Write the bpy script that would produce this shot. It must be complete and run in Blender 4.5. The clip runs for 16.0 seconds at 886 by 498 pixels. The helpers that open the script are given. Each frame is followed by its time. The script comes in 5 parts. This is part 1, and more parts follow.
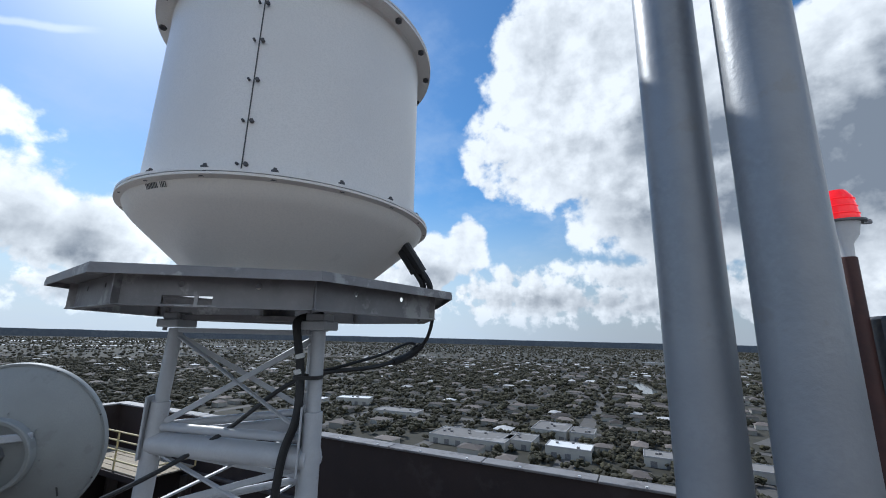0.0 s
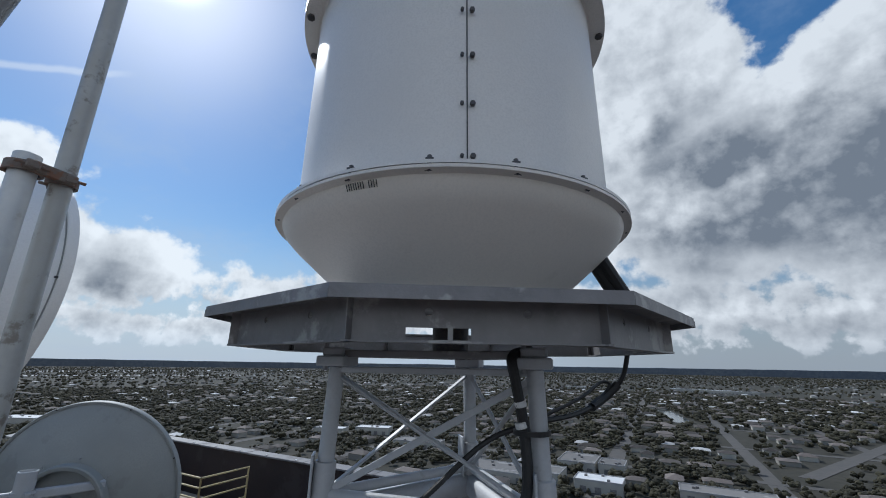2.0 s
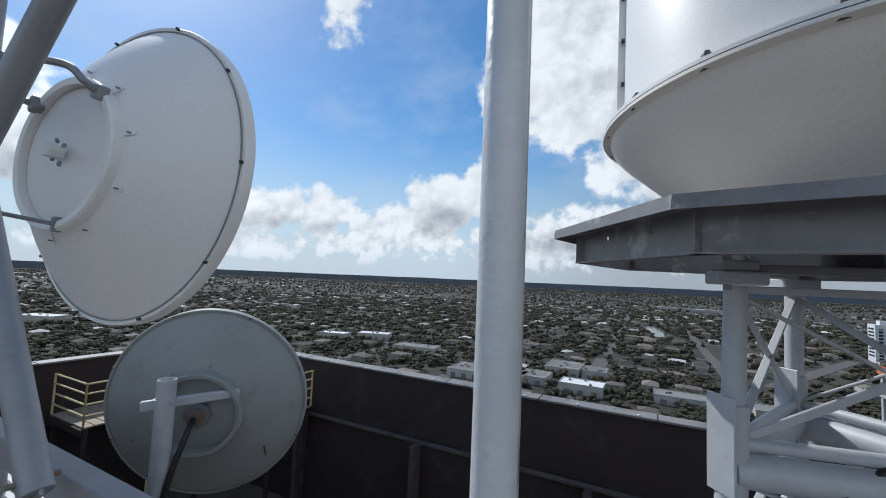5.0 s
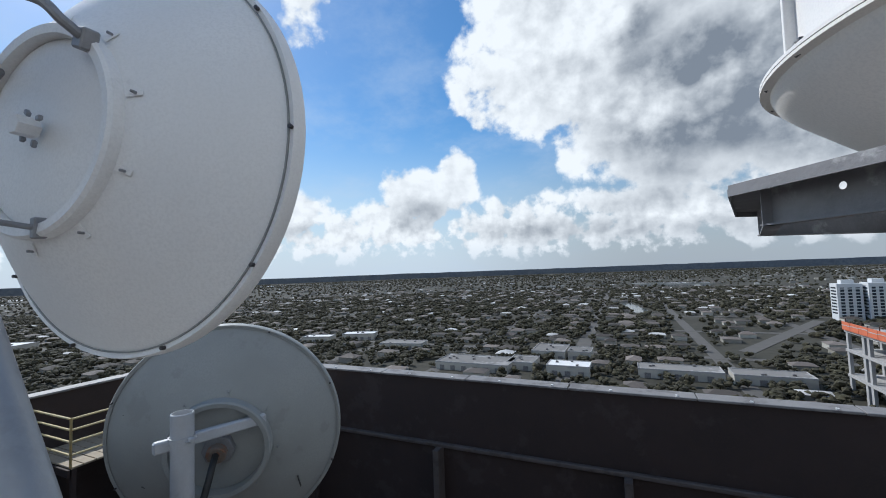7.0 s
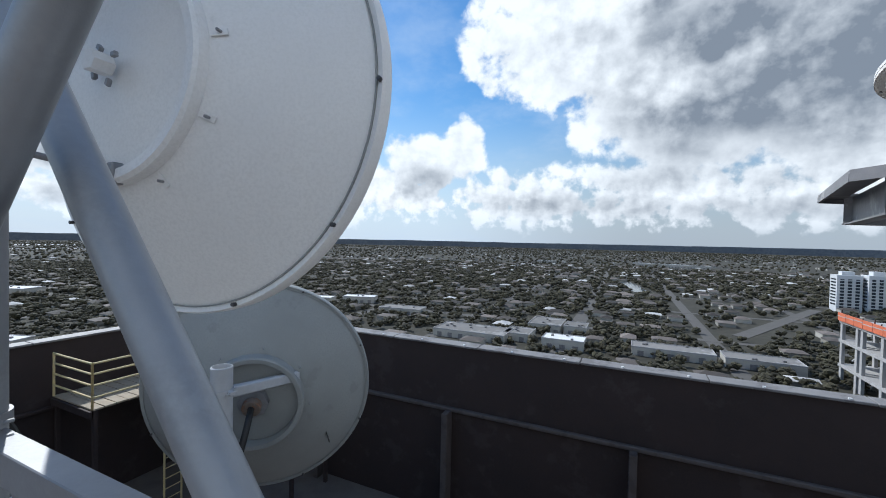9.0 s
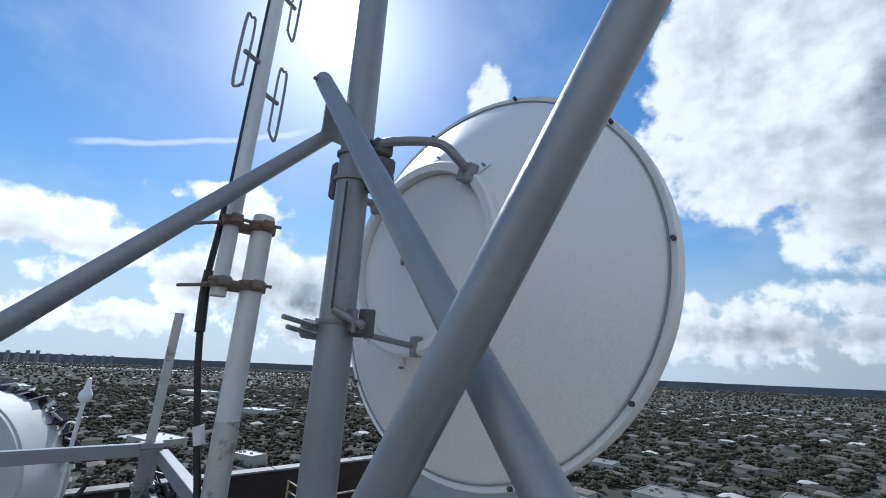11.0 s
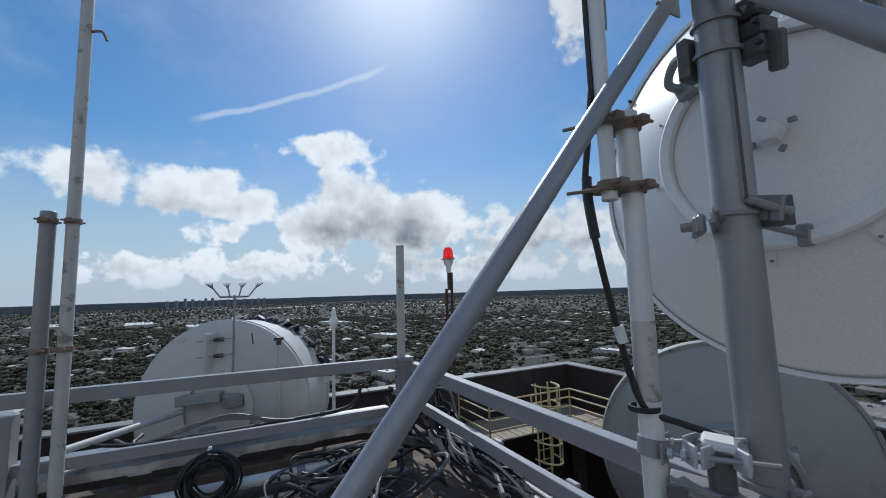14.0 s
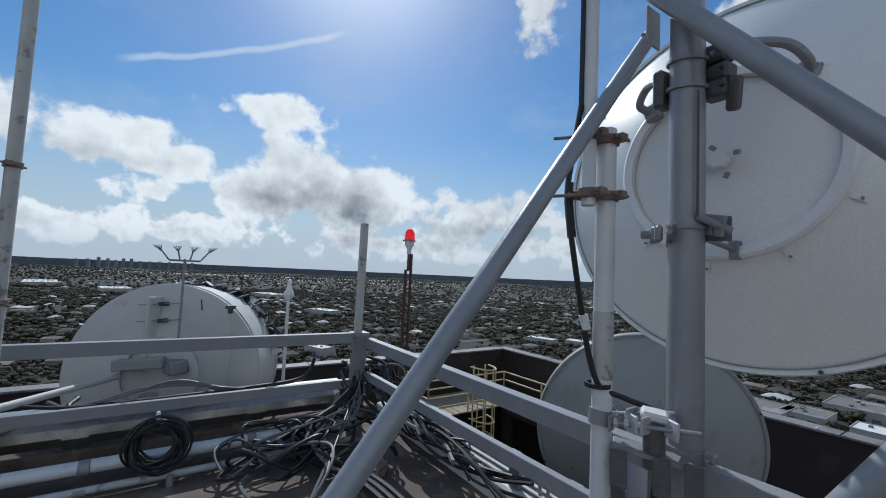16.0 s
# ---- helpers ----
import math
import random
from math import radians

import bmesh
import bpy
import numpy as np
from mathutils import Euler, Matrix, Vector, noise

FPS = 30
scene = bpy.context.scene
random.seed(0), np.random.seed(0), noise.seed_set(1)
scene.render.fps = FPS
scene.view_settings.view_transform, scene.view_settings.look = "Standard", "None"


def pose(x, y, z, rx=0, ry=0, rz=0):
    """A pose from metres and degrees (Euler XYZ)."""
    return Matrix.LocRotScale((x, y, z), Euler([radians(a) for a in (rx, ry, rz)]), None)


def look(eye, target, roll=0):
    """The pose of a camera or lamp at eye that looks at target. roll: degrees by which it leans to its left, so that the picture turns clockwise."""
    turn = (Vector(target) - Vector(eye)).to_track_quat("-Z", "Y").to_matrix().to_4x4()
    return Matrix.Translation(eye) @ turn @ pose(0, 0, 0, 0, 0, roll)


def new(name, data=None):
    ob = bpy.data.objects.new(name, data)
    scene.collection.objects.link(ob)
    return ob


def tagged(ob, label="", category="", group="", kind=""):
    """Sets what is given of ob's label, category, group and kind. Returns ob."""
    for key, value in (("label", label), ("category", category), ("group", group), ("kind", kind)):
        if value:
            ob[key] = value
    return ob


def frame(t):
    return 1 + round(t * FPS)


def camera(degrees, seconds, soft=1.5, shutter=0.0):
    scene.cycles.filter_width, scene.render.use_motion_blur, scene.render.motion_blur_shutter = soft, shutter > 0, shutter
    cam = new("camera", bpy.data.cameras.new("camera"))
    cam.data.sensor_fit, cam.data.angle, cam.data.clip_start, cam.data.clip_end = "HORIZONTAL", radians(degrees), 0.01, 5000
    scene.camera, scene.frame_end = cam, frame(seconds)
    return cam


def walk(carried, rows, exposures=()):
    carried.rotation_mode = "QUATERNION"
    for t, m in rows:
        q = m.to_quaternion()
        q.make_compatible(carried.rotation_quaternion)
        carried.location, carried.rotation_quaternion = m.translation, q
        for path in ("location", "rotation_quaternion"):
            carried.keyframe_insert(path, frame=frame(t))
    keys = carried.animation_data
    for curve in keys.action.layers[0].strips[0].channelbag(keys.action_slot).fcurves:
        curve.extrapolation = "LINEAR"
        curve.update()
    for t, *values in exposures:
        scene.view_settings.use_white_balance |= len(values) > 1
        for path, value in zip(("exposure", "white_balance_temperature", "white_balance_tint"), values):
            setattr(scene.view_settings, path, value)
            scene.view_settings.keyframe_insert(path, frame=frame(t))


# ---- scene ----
cam = camera(95.3, 16.0, 1.0)
PATH = [
    (0, look((1.684, 0.360, 2.526), (0.830, 2.117, 2.955), 1.4)),
    (0.5, look((1.427, 0.358, 2.498), (0.387, 2.010, 2.934), -0.3)),
    (1, look((1.060, 0.477, 2.480), (-0.026, 2.060, 3.040), -2.6)),
    (1.5, look((0.707, 0.513, 2.530), (-0.366, 2.100, 3.104), 1.7)),
    (2, look((0.320, 0.315, 2.576), (-0.595, 2.007, 3.124), 0.9)),
    (2.5, look((-0.030, 0.188, 2.570), (-0.940, 1.897, 3.072), 3.1)),
    (3, look((-0.395, 0.228, 2.543), (-1.479, 1.838, 3.026), 1.4)),
    (3.5, look((-0.751, 0.141, 2.509), (-1.865, 1.760, 2.883), 4.0)),
    (3.7, look((-0.872, 0.057, 2.493), (-1.990, 1.685, 2.810), 3.7)),
    (6, look((-2.370, 0.030, 2.552), (-3.074, 1.900, 2.653), 2.3)),
    (6.5, look((-2.533, 0.091, 2.550), (-3.180, 1.982, 2.642), 2.2)),
    (7, look((-2.771, 0.265, 2.495), (-3.607, 2.078, 2.608), -2.1)),
    (7.5, look((-2.948, 0.329, 2.498), (-3.784, 2.146, 2.525), -1.1)),
    (8, look((-3.036, 0.241, 2.502), (-3.728, 2.117, 2.473), -1.7)),
    (8.2, look((-3.070, 0.219, 2.498), (-3.760, 2.096, 2.458), -1.2)),
    (10.3, look((-3.404, 0.005, 2.558), (-4.693, 1.519, 2.781), 0.5)),
    (10.5, look((-3.459, -0.032, 2.602), (-4.775, 1.414, 3.023), 0.3)),
    (11, look((-3.663, -0.047, 2.666), (-5.127, 1.187, 3.241), 2.5)),
    (11.5, look((-3.878, -0.097, 2.636), (-5.571, 0.847, 3.127), 0.6)),
    (12, look((-4.006, -0.337, 2.622), (-5.706, 0.632, 3.034), 2.5)),
    (12.5, look((-4.055, -0.631, 2.603), (-5.773, 0.364, 2.843), 1.6)),
    (13, look((-4.256, -0.792, 2.594), (-6.057, 0.053, 2.806), -1.8)),
    (13.5, look((-4.432, -0.913, 2.573), (-6.269, -0.149, 2.782), -0.7)),
    (14, look((-4.433, -1.031, 2.571), (-6.215, -0.148, 2.785), -1.8)),
    (14.5, look((-4.462, -1.112, 2.565), (-6.255, -0.244, 2.740), -1.3)),
    (15, look((-4.463, -1.152, 2.568), (-6.256, -0.284, 2.738), -0.6)),
    (15.5, look((-4.423, -1.211, 2.577), (-6.153, -0.220, 2.741), -0.2)),
    (16, look((-4.409, -1.300, 2.571), (-6.061, -0.180, 2.698), 2.6)),
]
walk(cam, PATH, [(0.0, 0.08, 5800, 7), (1.0, -0.03, 5800, 7), (2.0, -0.28, 5800, 7), (3.0, -0.08, 5850, 7), (3.5, 0.06, 5900, 7), (6.0, -0.1, 5950, 7), (7.0, 0.05, 5950, 7), (8.2, 0.12, 5950, 7), (10.3, 0.3, 5650, 6), (11.0, 0.05, 5700, 6), (12.2, -0.24, 5750, 6), (16.0, -0.36, 5800, 6)])

# ---- light ----
SUN_AZ, SUN_EL = radians(-69.5), radians(43.5)
sun_way = Vector((math.sin(SUN_AZ) * math.cos(SUN_EL), math.cos(SUN_AZ) * math.cos(SUN_EL), math.sin(SUN_EL)))
sun_data = bpy.data.lights.new("sun", "SUN")
sun_data.energy, sun_data.angle, sun_data.color = 3.7, radians(0.55), (1.0, 0.95, 0.88)
sun = new("sun", sun_data)
sun.matrix_world = look(sun_way * 50, (0, 0, 0))

world = bpy.data.worlds.new("sky")
scene.world = world
world.use_nodes = True
wt = world.node_tree
wt.nodes.clear()


def wn(kind, **values):
    n = wt.nodes.new(kind)
    for key, value in values.items():
        if key == "op":
            n.operation = value
    return n


def wlink(value, socket):
    if isinstance(value, (int, float)):
        socket.default_value = value
    elif isinstance(value, tuple):
        socket.default_value = value
    else:
        wt.links.new(value, socket)


def wm(op, a, b=0.0, c=0.0, clamp=False):
    n = wn("ShaderNodeMath", op=op)
    n.use_clamp = clamp
    wlink(a, n.inputs[0]), wlink(b, n.inputs[1]), wlink(c, n.inputs[2])
    return n.outputs[0]


def wstep(value, low, high):
    n = wn("ShaderNodeMapRange")
    n.interpolation_type = "SMOOTHSTEP"
    wlink(value, n.inputs["Value"])
    n.inputs["From Min"].default_value, n.inputs["From Max"].default_value = low, high
    return n.outputs["Result"]


def wmix(f, a, b):
    n = wn("ShaderNodeMix")
    n.data_type = "RGBA"
    wlink(f, n.inputs["Factor"]), wlink(a, n.inputs["A"]), wlink(b, n.inputs["B"])
    return n.outputs[2] if n.outputs[2].type == "RGBA" else n.outputs["Result"]


coords = wn("ShaderNodeTexCoord").outputs["Generated"]
split = wn("ShaderNodeSeparateXYZ")
wlink(coords, split.inputs[0])
az = wm("MULTIPLY", wm("ARCTAN2", split.outputs[0], split.outputs[1]), 57.2958)
el = wm("MULTIPLY", wm("ARCSINE", split.outputs[2]), 57.2958)


# finer towards the horizon, as a layer of cloud lies
spread = wn("ShaderNodeVectorMath")
spread.operation = "SCALE"
wlink(coords, spread.inputs[0])
wlink(wm("DIVIDE", 1.0, wm("ADD", wm("MAXIMUM", split.outputs[2], 0.0), 0.34)), spread.inputs["Scale"])
layer = spread.outputs[0]


def wnoise(scale, detail, rough, shift=(0, 0, 0)):
    m = wn("ShaderNodeMapping")
    wlink(layer, m.inputs["Vector"])
    m.inputs["Location"].default_value = shift
    m.inputs["Scale"].default_value = (1, 1, 1.5)
    n = wn("ShaderNodeTexNoise")
    wlink(m.outputs[0], n.inputs["Vector"])
    n.inputs["Scale"].default_value, n.inputs["Detail"].default_value, n.inputs["Roughness"].default_value = scale, detail, rough
    return n.outputs["Fac"]


# banks of cumulus: azimuth, height, half width, half height (degrees)
def wellipse(a, e, wa, we, size=0.0):
    dx = wm("DIVIDE", wm("SUBTRACT", az, a), wa)
    dy = wm("DIVIDE", wm("SUBTRACT", el, e), we)
    return wm("MULTIPLY", wm("SUBTRACT", 1.0, wm("SQRT", wm("ADD", wm("MULTIPLY", dx, dx), wm("MULTIPLY", dy, dy)))), size or max(0.35, min(wa, we) / 8.0))


def wmost(rows):
    most = wellipse(*rows[0])
    for row in rows[1:]:
        most = wm("MAXIMUM", most, wellipse(*row))
    return most


def wbillow(scale, shift=(0, 0, 0)):
    m = wn("ShaderNodeMapping")
    wlink(bent, m.inputs["Vector"])
    m.inputs["Location"].default_value = shift
    m.inputs["Scale"].default_value = (1, 1, 1.3)
    n = wn("ShaderNodeTexVoronoi")
    n.normalize = True
    wlink(m.outputs[0], n.inputs["Vector"])
    n.inputs["Scale"].default_value, n.inputs["Detail"].default_value = scale, 3.0
    n.inputs["Roughness"].default_value, n.inputs["Lacunarity"].default_value = 0.55, 2.3
    return wm("SUBTRACT", 1.0, n.outputs["Distance"])


BANKS = [(-3, 34, 18, 13), (-8, 25, 14.5, 8), (8, 20, 19, 11), (27, 20, 21, 15), (-23, 12.5, 3.4, 5), (-28, 10, 5.5, 5), (-31, 7, 8, 4), (-39, 5.5, 8, 3.4),
         (-14, 6, 12, 4), (2, 6.5, 13, 4), (17, 6, 13, 4), (32, 6, 14, 4), (-43, 34, 3.2, 6.5),
         (-105, 14, 7.5, 2.8), (-97, 13, 6, 3), (-90.5, 11.5, 4.5, 1.9), (-78, 19.5, 6.5, 2), (-75, 12, 8.5, 6), (-68, 10.5, 7, 5.5), (-80, 9.5, 6, 4.5),
         (-57, 7, 7, 3), (-51, 8, 7, 4), (-44, 8, 5, 4), (-89, 4, 9, 2), (-101, 3.6, 7, 1.8), (-93, 8.3, 3.5, 1.4), (-60, 3.6, 16, 1.8), (48, 24, 20, 18), (-132, 12, 14, 6)]
SHADES = [(13, 15, 19, 9), (24, 20, 14, 11), (6, 10.5, 14, 4.5), (9, 25, 9, 7), (-71, 6.6, 13, 4.6), (-27, 8, 6, 2.4), (-8, 5, 14, 2), (-100, 10.8, 10, 1.7), (-52, 5.5, 10, 2.4), (12, 4, 26, 2)]
wisp = wnoise(3.2, 6.0, 0.62, (3, 1, 2))


def wfbm(scale, detail, rough, shift=(0, 0, 0)):
    """Cloud lumps by direction alone, as seen a step nearer to the sun where shifted."""
    m = wn("ShaderNodeMapping")
    wlink(coords, m.inputs["Vector"])
    m.inputs["Location"].default_value = shift
    n = wn("ShaderNodeTexNoise")
    wlink(m.outputs[0], n.inputs["Vector"])
    n.inputs["Scale"].default_value, n.inputs["Detail"].default_value, n.inputs["Roughness"].default_value = scale, detail, rough
    return n.outputs["Fac"]


def wblend(f, a, b):
    return wm("ADD", wm("MULTIPLY", a, wm("SUBTRACT", 1.0, f)), wm("MULTIPLY", b, f))


sunward = sun_way * 0.028
lowness = wstep(el, 15.0, 5.0)
puff = wblend(lowness, wfbm(9.0, 8.0, 0.53), wfbm(21.0, 7.0, 0.52))
puff_sun = wblend(lowness, wfbm(9.0, 8.0, 0.53, tuple(sunward)), wfbm(21.0, 7.0, 0.52, tuple(sunward * 0.5)))
soft_puff = wnoise(2.6, 3.0, 0.5, (7, 2, 5))
warp = wn("ShaderNodeVectorMath")
warp.operation = "MULTIPLY_ADD"
swirl = wn("ShaderNodeTexNoise")
swirl.inputs["Scale"].default_value, swirl.inputs["Detail"].default_value = 14.0, 4.0
wlink(coords, swirl.inputs["Vector"])
wlink(swirl.outputs["Color"], warp.inputs[0])
warp.inputs[1].default_value = (0.05, 0.05, 0.05)
wlink(coords, warp.inputs[2])
bent = warp.outputs[0]
billow = wbillow(11.0)
billow_sun = wbillow(11.0, tuple(sun_way * 0.025))
west = wstep(az, -45.0, -62.0)
# unseen cloud behind the view, added to fill the shaded white antennas
rest = wm("MULTIPLY", wstep(wm("ABSOLUTE", wm("ADD", az, 40)), 115, 140), wm("SUBTRACT", 0.5, wm("MULTIPLY", el, 0.006)))
bank = wmost(BANKS)
bank = wm("MAXIMUM", wm("MINIMUM", bank, wm("MULTIPLY", bank, 1.8)), -1.5)
bank = wm("MAXIMUM", bank, wm("SUBTRACT", wm("MULTIPLY", wm("SUBTRACT", rest, 0.25), 1.0), wm("MULTIPLY", wstep(rest, 0.05, 0.0), 1.5)))
ragged = wm("ADD", wm("MULTIPLY", wm("SUBTRACT", billow, 0.6), 0.5), wm("MULTIPLY", wm("SUBTRACT", puff, 0.5), 1.9))
thick = wm("ADD", bank, ragged)
cover = wm("MULTIPLY", wstep(thick, -0.04, 0.2), wm("ADD", 0.25, wm("MULTIPLY", wstep(el, 0.3, 2.5), 0.75)))
deep = wstep(thick, 0.05, 0.75)
edge = wm("ADD", wm("MULTIPLY", wm("SUBTRACT", billow, billow_sun), 0.6), wm("MULTIPLY", wm("SUBTRACT", puff, puff_sun), 1.5))
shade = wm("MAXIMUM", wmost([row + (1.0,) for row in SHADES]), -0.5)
shade = wstep(wm("ADD", wm("ADD", shade, wm("MULTIPLY", wm("SUBTRACT", puff, 0.5), -0.7)), wm("MULTIPLY", wm("SUBTRACT", soft_puff, 0.5), -0.9)), -0.35, 0.85)
shade = wm("MULTIPLY", shade, wm("ADD", 0.3, wm("MULTIPLY", deep, 0.5)))
depth_dim = wm("MULTIPLY", deep, wblend(west, 0.16, 0.34))
glow = wm("ADD", wm("SUBTRACT", wm("SUBTRACT", 0.98, depth_dim), shade), wm("ADD", edge, wm("MULTIPLY", wm("SUBTRACT", puff, 0.52), 0.7)), clamp=True)
cloud = wmix(glow, (2.1, 2.35, 2.75, 1), wmix(west, (8.7, 8.7, 8.7, 1), (10.2, 10.2, 10.1, 1)))
far_dim = wstep(az, -30.0, 4.0)
low_tone = wmix(far_dim, (5.4, 6.2, 7.1, 1), (3.6, 4.0, 4.5, 1))
cloud = wmix(wm("MULTIPLY", wstep(el, 5.0, 0.5), 0.5), cloud, low_tone)
sky = wn("ShaderNodeTexSky")
sky.sky_type, sky.sun_disc = "NISHITA", False
sky.sun_elevation, sky.sun_rotation = SUN_EL, SUN_AZ
sky.air_density, sky.dust_density, sky.ozone_density = 1.15, 0.45, 2.2
rich = wn("ShaderNodeHueSaturation")
rich.inputs["Saturation"].default_value = 1.42
wlink(sky.outputs[0], rich.inputs["Color"])
veil = wm("ADD", 0.09, wm("MULTIPLY", wstep(wisp, 0.45, 0.75), 0.3))
clear = wmix(veil, rich.outputs[0], (5.2, 6.1, 7.4, 1))
low = wstep(el, 21.0, 0.0)
clear = wmix(wm("MULTIPLY", low, 0.92), clear, low_tone)
# a vapour trail
trail_el = wm("ADD", 21.4, wm("MULTIPLY", wm("ADD", az, 95.8), 0.372))
off = wm("ABSOLUTE", wm("SUBTRACT", wm("SUBTRACT", el, trail_el), wm("MULTIPLY", wm("SUBTRACT", puff, 0.5), 1.2)))
run = wm("MULTIPLY", wstep(az, -97, -94), wstep(az, -70, -74))
clear = wmix(wm("MULTIPLY", wm("MULTIPLY", wstep(off, 0.55, 0.1), run), 0.45), clear, (9, 9.2, 9.5, 1))
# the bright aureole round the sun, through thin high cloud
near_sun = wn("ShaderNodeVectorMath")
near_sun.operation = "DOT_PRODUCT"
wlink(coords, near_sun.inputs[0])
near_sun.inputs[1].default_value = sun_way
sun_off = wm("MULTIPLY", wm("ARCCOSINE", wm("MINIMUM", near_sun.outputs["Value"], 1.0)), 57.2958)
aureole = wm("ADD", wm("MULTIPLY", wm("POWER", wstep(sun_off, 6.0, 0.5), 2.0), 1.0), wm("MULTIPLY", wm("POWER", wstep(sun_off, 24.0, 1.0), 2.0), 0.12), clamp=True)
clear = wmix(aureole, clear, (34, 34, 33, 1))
back = wn("ShaderNodeBackground")
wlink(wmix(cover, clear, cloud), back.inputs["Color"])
back.inputs["Strength"].default_value = 0.105
out = wn("ShaderNodeOutputWorld")
wt.links.new(back.outputs[0], out.inputs[0])


# ---- materials ----
def surface(name, base, other=None, scale=6.0, rough=0.5, metal=0.0, bump=0.0, fine=60.0, stain=None, stain_scale=3.0, stain_at=0.6, amount=0.8, per=0.0, island=False):
    """A surface of two close shades, with fine relief, and stains where the coarse noise passes stain_at."""
    m = bpy.data.materials.new(name)
    m.use_nodes = True
    t = m.node_tree
    b = t.nodes["Principled BSDF"]
    other = other or tuple(c * 0.82 for c in base)
    tc = t.nodes.new("ShaderNodeTexCoord").outputs["Object"]

    def tex(sc, detail=5.0, rg=0.6):
        n = t.nodes.new("ShaderNodeTexNoise")
        t.links.new(tc, n.inputs["Vector"])
        n.inputs["Scale"].default_value, n.inputs["Detail"].default_value, n.inputs["Roughness"].default_value = sc, detail, rg
        return n.outputs["Fac"]

    def ramp(fac, low, high):
        n = t.nodes.new("ShaderNodeMapRange")
        n.interpolation_type = "SMOOTHSTEP"
        t.links.new(fac, n.inputs["Value"])
        n.inputs["From Min"].default_value, n.inputs["From Max"].default_value = low, high
        return n.outputs["Result"]

    def mix(fac, a, c):
        n = t.nodes.new("ShaderNodeMix")
        n.data_type = "RGBA"
        for value, key in ((fac, "Factor"), (a, "A"), (c, "B")):
            socket = [s for s in n.inputs if s.name == key and (s.type == "RGBA" or key == "Factor")][0]
            if isinstance(value, (tuple, float, int)):
                socket.default_value = (*value, 1) if isinstance(value, tuple) else value
            else:
                t.links.new(value, socket)
        return [s for s in n.outputs if s.type == "RGBA"][0]

    col = mix(ramp(tex(scale), 0.3, 0.7), base, other)
    col = mix(ramp(tex(fine, 2.0), 0.35, 0.75), col, tuple(c * 0.9 for c in base))
    rsock = b.inputs["Roughness"]
    rsock.default_value = rough
    if stain:
        s = ramp(tex(stain_scale, 8.0, 0.65), stain_at, stain_at + 0.08)
        sm = t.nodes.new("ShaderNodeMath")
        sm.operation = "MULTIPLY"
        t.links.new(s, sm.inputs[0])
        sm.inputs[1].default_value = amount
        col = mix(sm.outputs[0], col, stain)
    if per:
        if island:
            rnd = t.nodes.new("ShaderNodeNewGeometry").outputs["Random Per Island"]
        else:
            rnd = t.nodes.new("ShaderNodeObjectInfo").outputs["Random"]
        hv = t.nodes.new("ShaderNodeHueSaturation")
        mr = t.nodes.new("ShaderNodeMapRange")
        t.links.new(rnd, mr.inputs["Value"])
        mr.inputs["To Min"].default_value, mr.inputs["To Max"].default_value = 1 - per, 1 + per
        t.links.new(mr.outputs[0], hv.inputs["Value"])
        t.links.new(col, hv.inputs["Color"])
        col = hv.outputs[0]
    t.links.new(col, b.inputs["Base Color"])
    b.inputs["Metallic"].default_value = metal
    if bump:
        bp = t.nodes.new("ShaderNodeBump")
        bp.inputs["Strength"].default_value, bp.inputs["Distance"].default_value = bump, 0.01
        t.links.new(tex(fine, 4.0), bp.inputs["Height"])
        t.links.new(bp.outputs[0], b.inputs["Normal"])
    return m


M_SHELL = surface("white_shell", (0.84, 0.81, 0.775), (0.79, 0.76, 0.725), 1.5, 0.38, bump=0.05, fine=90, stain=(0.62, 0.60, 0.56), stain_scale=2.2, stain_at=0.66, amount=0.5)
M_BOWL = surface("white_bowl", (0.84, 0.785, 0.715), (0.79, 0.735, 0.665), 1.2, 0.42, bump=0.05, fine=80, stain=(0.62, 0.57, 0.5), stain_scale=1.6, stain_at=0.62, amount=0.4)
M_DISH = surface("dish_paint", (0.86, 0.85, 0.83), (0.81, 0.8, 0.785), 1.5, 0.45, bump=0.04, fine=70, stain=(0.55, 0.55, 0.53), stain_scale=2.5, stain_at=0.66, amount=0.5)
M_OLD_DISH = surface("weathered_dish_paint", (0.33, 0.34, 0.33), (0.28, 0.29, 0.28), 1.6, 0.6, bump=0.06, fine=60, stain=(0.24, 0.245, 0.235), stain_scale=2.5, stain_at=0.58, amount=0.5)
M_DRUM = surface("chalky_drum_paint", (0.55, 0.55, 0.53), (0.47, 0.47, 0.455), 1.6, 0.6, bump=0.06, stain=(0.4, 0.38, 0.34), stain_scale=2.2, stain_at=0.58, amount=0.6)
M_POLE = surface("grey_pole_paint", (0.33, 0.34, 0.355), (0.25, 0.258, 0.27), 3, 0.42, 0.25, 0.12, 45, stain=(0.27, 0.26, 0.24), stain_scale=7, stain_at=0.62, amount=0.5)
M_POLE_W = surface("white_pole_paint", (0.72, 0.73, 0.73), (0.62, 0.63, 0.63), 5, 0.38, 0.1, 0.4, 22, stain=(0.5, 0.49, 0.46), stain_scale=8, stain_at=0.62, amount=0.6)
M_POLE_WORN = surface("worn_pole_paint", (0.52, 0.52, 0.50), (0.44, 0.43, 0.40), 4, 0.42, 0.1, 0.35, 28, stain=(0.22, 0.19, 0.16), stain_scale=6, stain_at=0.55, amount=0.85)
M_DUCT = surface("dull_duct_metal", (0.46, 0.445, 0.43), (0.3, 0.285, 0.27), 9, 0.36, 0.95, 0.06, 40, stain=(0.36, 0.36, 0.37), stain_scale=4, stain_at=0.58, amount=0.6)
